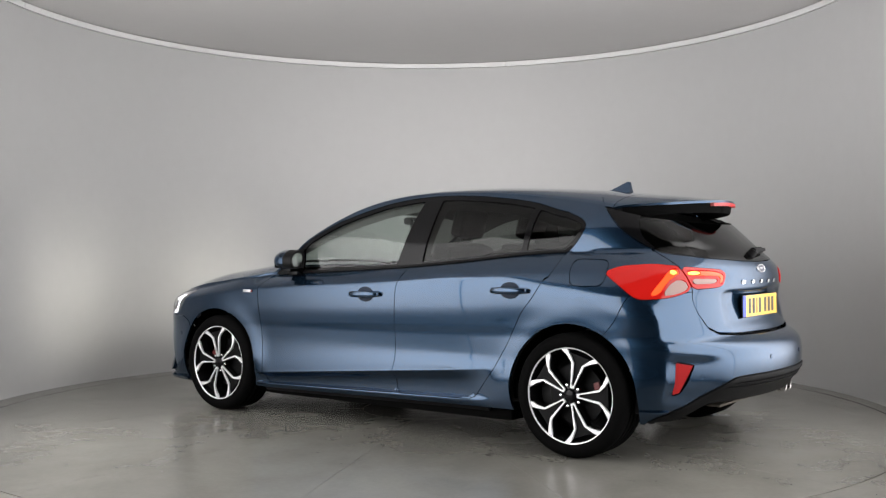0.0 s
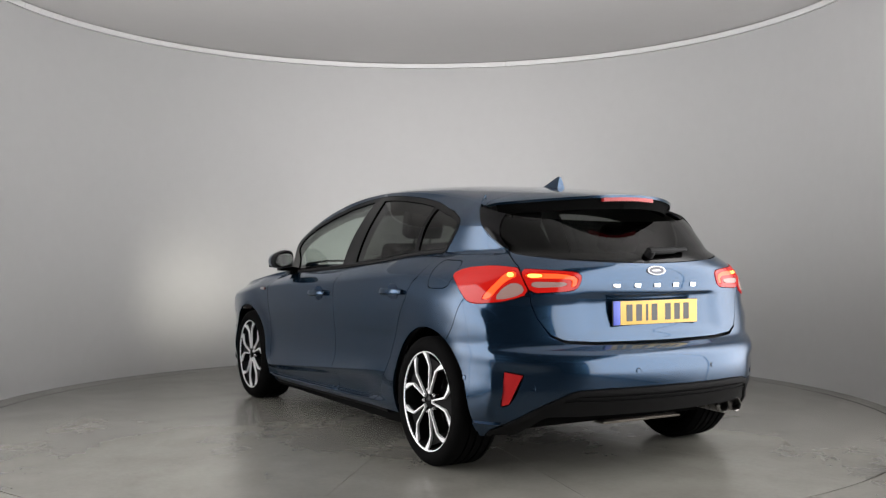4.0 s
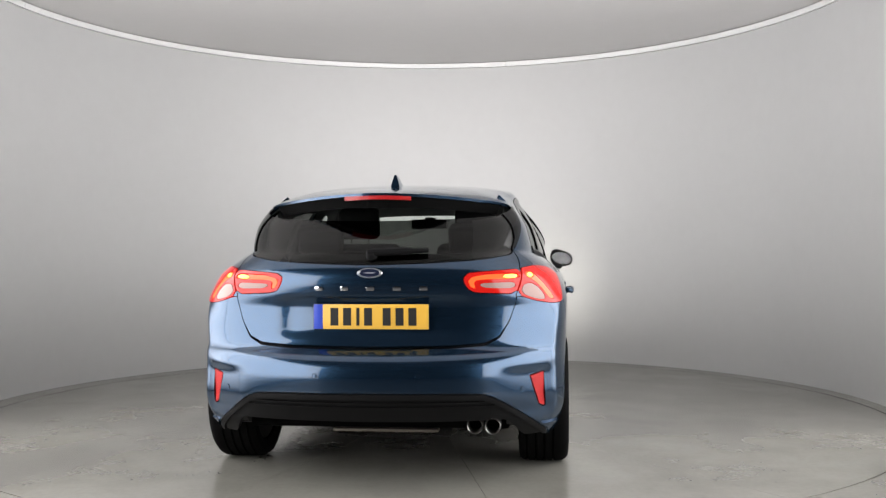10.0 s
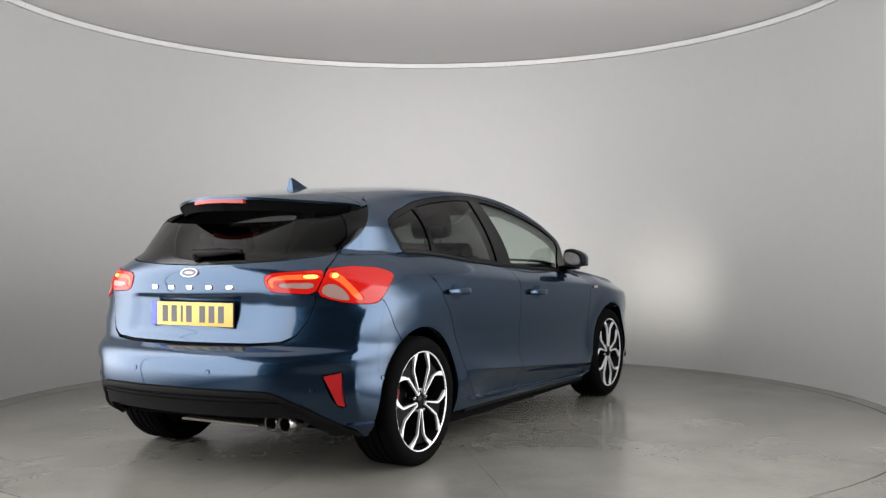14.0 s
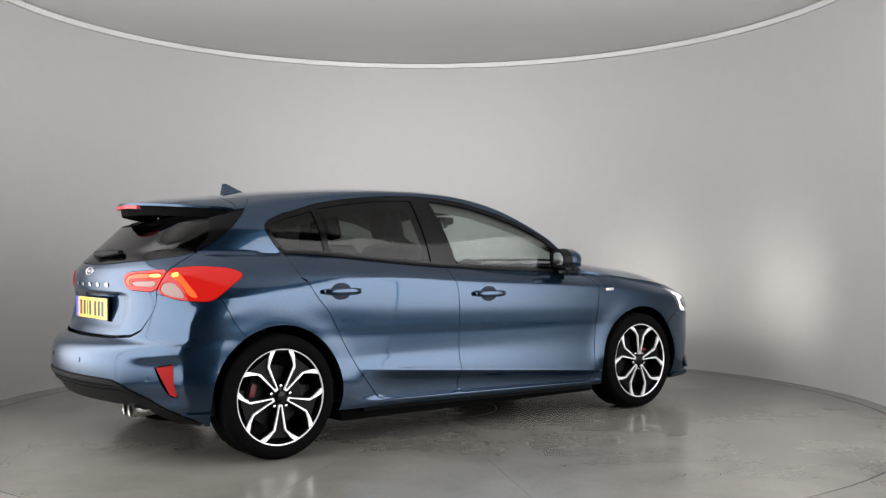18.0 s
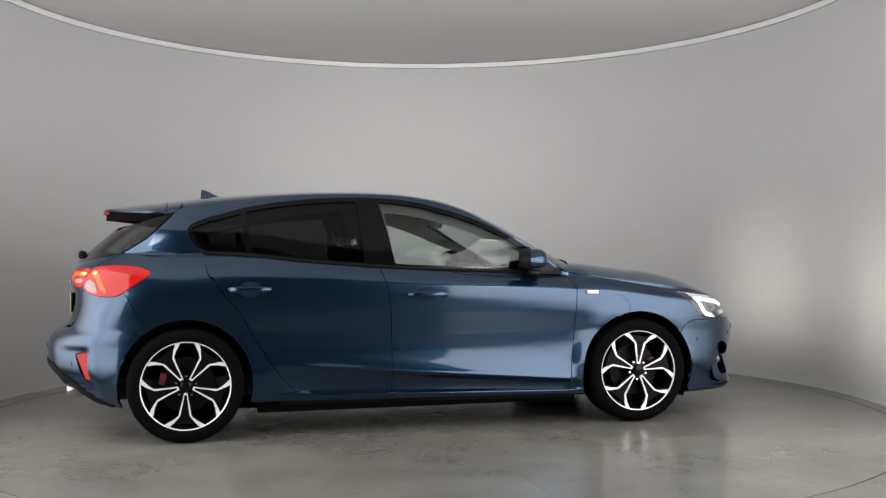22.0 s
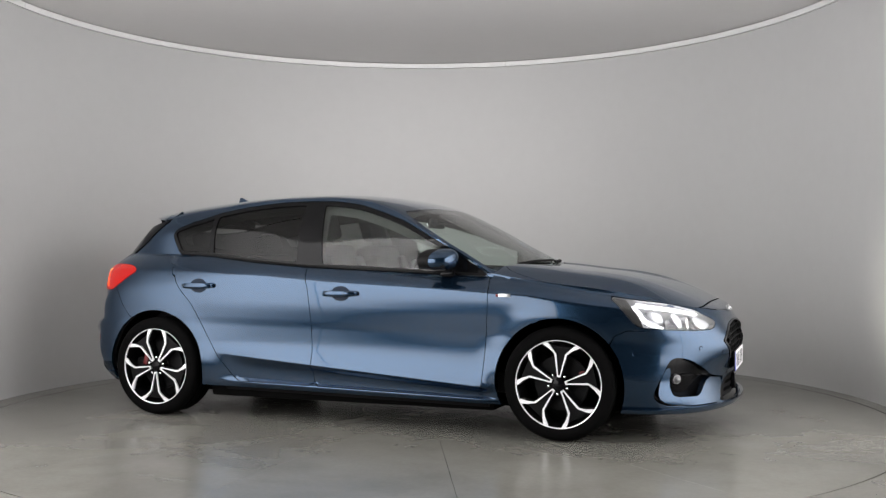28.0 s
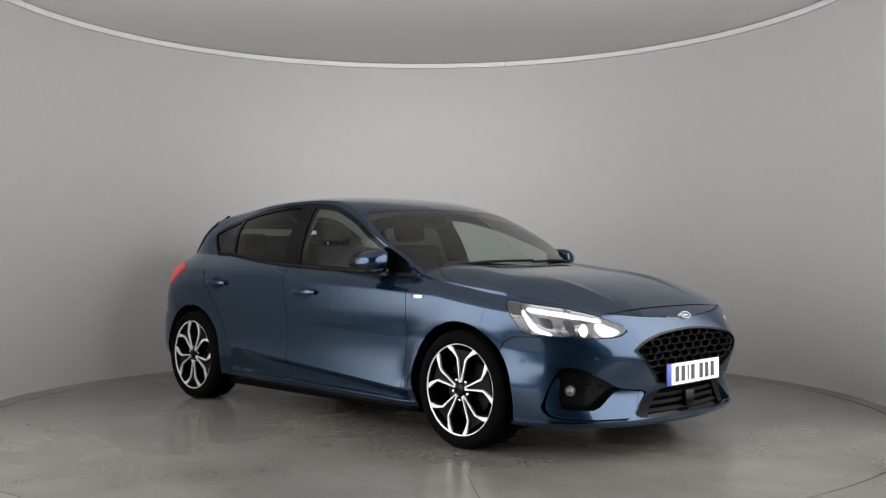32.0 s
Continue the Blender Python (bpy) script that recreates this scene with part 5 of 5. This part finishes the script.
pts = []
for k in range(9):
    y = 0.02 - 0.045 * k
    pts.append(tuple(at(U3 - max(abs(y), 0.002), 1.032 + 0.0015 * k, 1 if y > 0 else -1, 0.024 - 0.0008 * k).translation))
V, F = tube(pts, 0.019, 10)
V = [(x, y, pts[i // 10][2] + (z - pts[i // 10][2]) * (1.0 if i < 60 else 0.6)) for i, (x, y, z) in enumerate(V)]
wiper = part("rear_wiper", (V, F), M_PLASTIC, car, "black rear wiper")
part("wiper_hub", shift(lathe([(0.0001, 0.035), (0.018, 0.033), (0.024, 0.02), (0.026, -0.01)], 20, "z"), at(U3 - 0.004, 1.03, 1, 0.0)), M_PLASTIC, wiper)


# ---- flank details ----
for (u, z), doors in (((2.777, 0.806), front_doors), ((3.793, 0.846), rear_doors)):
    for side, door in ((1, doors[0]), (-1, doors[1])):
        m = at(u, z, side, 0.0)
        # flush disc: the recess's shade is put into its dark colour
        V, F = lathe([(0.0001, 0.0012), (0.6, 0.0014), (0.9, 0.0014), (1.0, 0.0010), (1.02, -0.002)], 40, "z")
        cup = part("handle_cup_shade", shift(([(x * 0.064, y * 0.044, q) for x, y, q in V], F), m), M_CUPSHADE, door)
        V, F = [], []
        N = 14
        for k in range(N + 1):
            t = -1 + 2 * k / N
            w = 0.0195 * (1 - 0.35 * abs(t) ** 3)
            lift = 0.030 * (1 - abs(t) ** 4) + 0.008
            for j in range(10):
                a = 2 * math.pi * j / 10
                V.append(tuple(m @ Vector((t * 0.118, w * math.sin(a), lift + 0.010 * math.cos(a) * (1 if math.cos(a) > 0 else 0.6)))))
        for k in range(N):
            for j in range(10):
                F.append((k * 10 + j, k * 10 + (j + 1) % 10, (k + 1) * 10 + (j + 1) % 10, (k + 1) * 10 + j))
        F += [tuple(range(9, -1, -1)), tuple(N * 10 + j for j in range(10))]
        h = part("door_handle", (V, F), M_BLUE, door, "blue pull door handle")
        for t in (-0.10, 0.10):
            bm = bmesh.new()
            box(bm, (t, 0, 0.012), (0.03, 0.026, 0.026), m, 0.006)
            part("handle_mount", bm, M_BLUE, h)

for side in (1, -1):
    # door mirror: rounded shell, flat glass to the rear, black foot
    V, F = [], []
    NA, NB = 20, 28
    for i in range(NA + 1):
        a = math.pi * i / NA - math.pi / 2
        for j in range(NB):
            b = 2 * math.pi * j / NB
            sx, ca = math.sin(a), math.cos(a)
            px = 0.080 * sx if sx > 0 else 0.10 * max(sx * 1.6, -1.0)
            k = abs(ca) ** 0.62 if sx > 0 else abs(ca) ** 0.25
            yy, zz = math.cos(b), math.sin(b)
            n4 = (abs(yy) ** 2.6 + abs(zz) ** 2.6) ** (1 / 2.6)
            y = 0.078 * k * yy / n4
            z = (0.058 - 0.012 * yy) * k * zz / n4
            z -= 0.012 * (y / 0.09)
            V.append((px - 0.03 * (y / 0.09), y, z))
    for i in range(NA):
        for j in range(NB):
            F.append((i * NB + j, i * NB + (j + 1) % NB, (i + 1) * NB + (j + 1) % NB, (i + 1) * NB + j))
    m = Matrix.Translation((CAR_X + 0.672, CAR_Y + side * 0.900, 1.008)) @ Matrix.Diagonal((1, side, 1, 1))
    split = (NA // 2 - 1) * NB
    mir = part("door_mirror", shift((V, F[split:]), m), M_BLUE, car, "blue door mirror on a black foot")
    part("mirror_frame", shift((V, F[:split]), m), M_PLASTIC, mir, "black rear frame of the mirror")
    V, F = lathe([(0.0001, 0.0), (0.90, 0.0), (0.93, 0.01)], 40, "z")
    pane = [(-0.1015 - 0.03 * (x * 0.072 / 0.09) - 0.001, x * 0.072, y * 0.044 - 0.010 * x) for x, y, q in V]
    part("mirror_glass", shift((pane, F), m), M_CHROME, mir, "mirror glass")
    bm = bmesh.new()
    box(bm, (0.0, -0.045, -0.060), (0.09, 0.10, 0.030), None, 0.012)
    box(bm, (0.01, -0.095, -0.075), (0.09, 0.06, 0.05), None, 0.012)
    bm.transform(m)
    part("mirror_foot", bm, M_BLACK, mir)
    bm = bmesh.new()
    box(bm, (-0.025, 0.0, -0.038), (0.13, 0.125, 0.026), None, 0.012)
    bm.transform(m)
    part("mirror_base", bm, M_PLASTIC, mir)
    # wing badge: pale bar with a small red end
    bm = bmesh.new()
    box(bm, (0, 0, 0), (0.070, 0.018, 0.004), at(1.745, 0.806, side, 0.003), 0.0015)
    wb = part("wing_badge", bm, M_SILVER, car, "small silver wing badge")
    bm = bmesh.new()
    box(bm, (0.044, 0, 0), (0.014, 0.016, 0.004), at(1.745, 0.806, side, 0.003), 0.0015)
    part("badge_flash", bm, M_RED, wb)
    # parking sensors
    for u, z in ((1.118, 0.497), (0.70, 0.520), (4.555, 0.47), (4.875, 0.438), (5.356, 0.510)):
        part("parking_sensor", shift(lathe([(0.0001, 0.0022), (0.009, 0.002), (0.0095, 0.0004), (0.012, 0.0012), (0.0125, -0.002)], 20, "z"), at(u, z, side, 0.0)), M_BLUE, front_bumper if u < 2 else rear_bumper)
    # mud lip behind the wheels and sill trims
    panel("sill_trim", (1.86, 3.62, 0.12, 0.23), M_PLASTIC, [], [], [lambda P, V: 0.160 + 0.014 * (P[:, 0] - 1.9) - P[:, 1], lambda P, V: P[:, 1] - 0.189 - 0.014 * (P[:, 0] - 1.9)], sides=(side,), offset=-0.006, depth=0.02, step=(0.05, 0.006))
# windscreen wipers and scuttle
for y0, y1 in ((-0.55, 0.08), (0.05, 0.58)):
    pts = []
    for k in range(9):
        y = y0 + (y1 - y0) * k / 8
        x = 1.09 - 0.10 * (y / 0.62) ** 2 - 0.02 * k / 8
        q = roof(x, y / 0.72)
        pts.append((CAR_X + x, CAR_Y + y, max(float(q[2]), float(bonnet(x, y)[2]) - 0.03) + 0.012))
    part("front_wiper", tube(pts, 0.008, 8), M_PLASTIC, car, "black windscreen wiper")
panel("scuttle_tray", (0.93, 1.16, 0.0, 0.64), M_PLASTIC, surface=bonnet, both=True, depth=0.0, offset=-0.018, step=(0.04, 0.05), label="black scuttle tray below the windscreen")


def motions():
    """The turntable carries the car round at an even pace."""
    turn = [(float(t), pose(0, 0, 0, 0, 0, PSI0 + RATE * t)) for t in range(0, 33)]
    walk(car, turn)
    walk(turntable, turn)


motions()
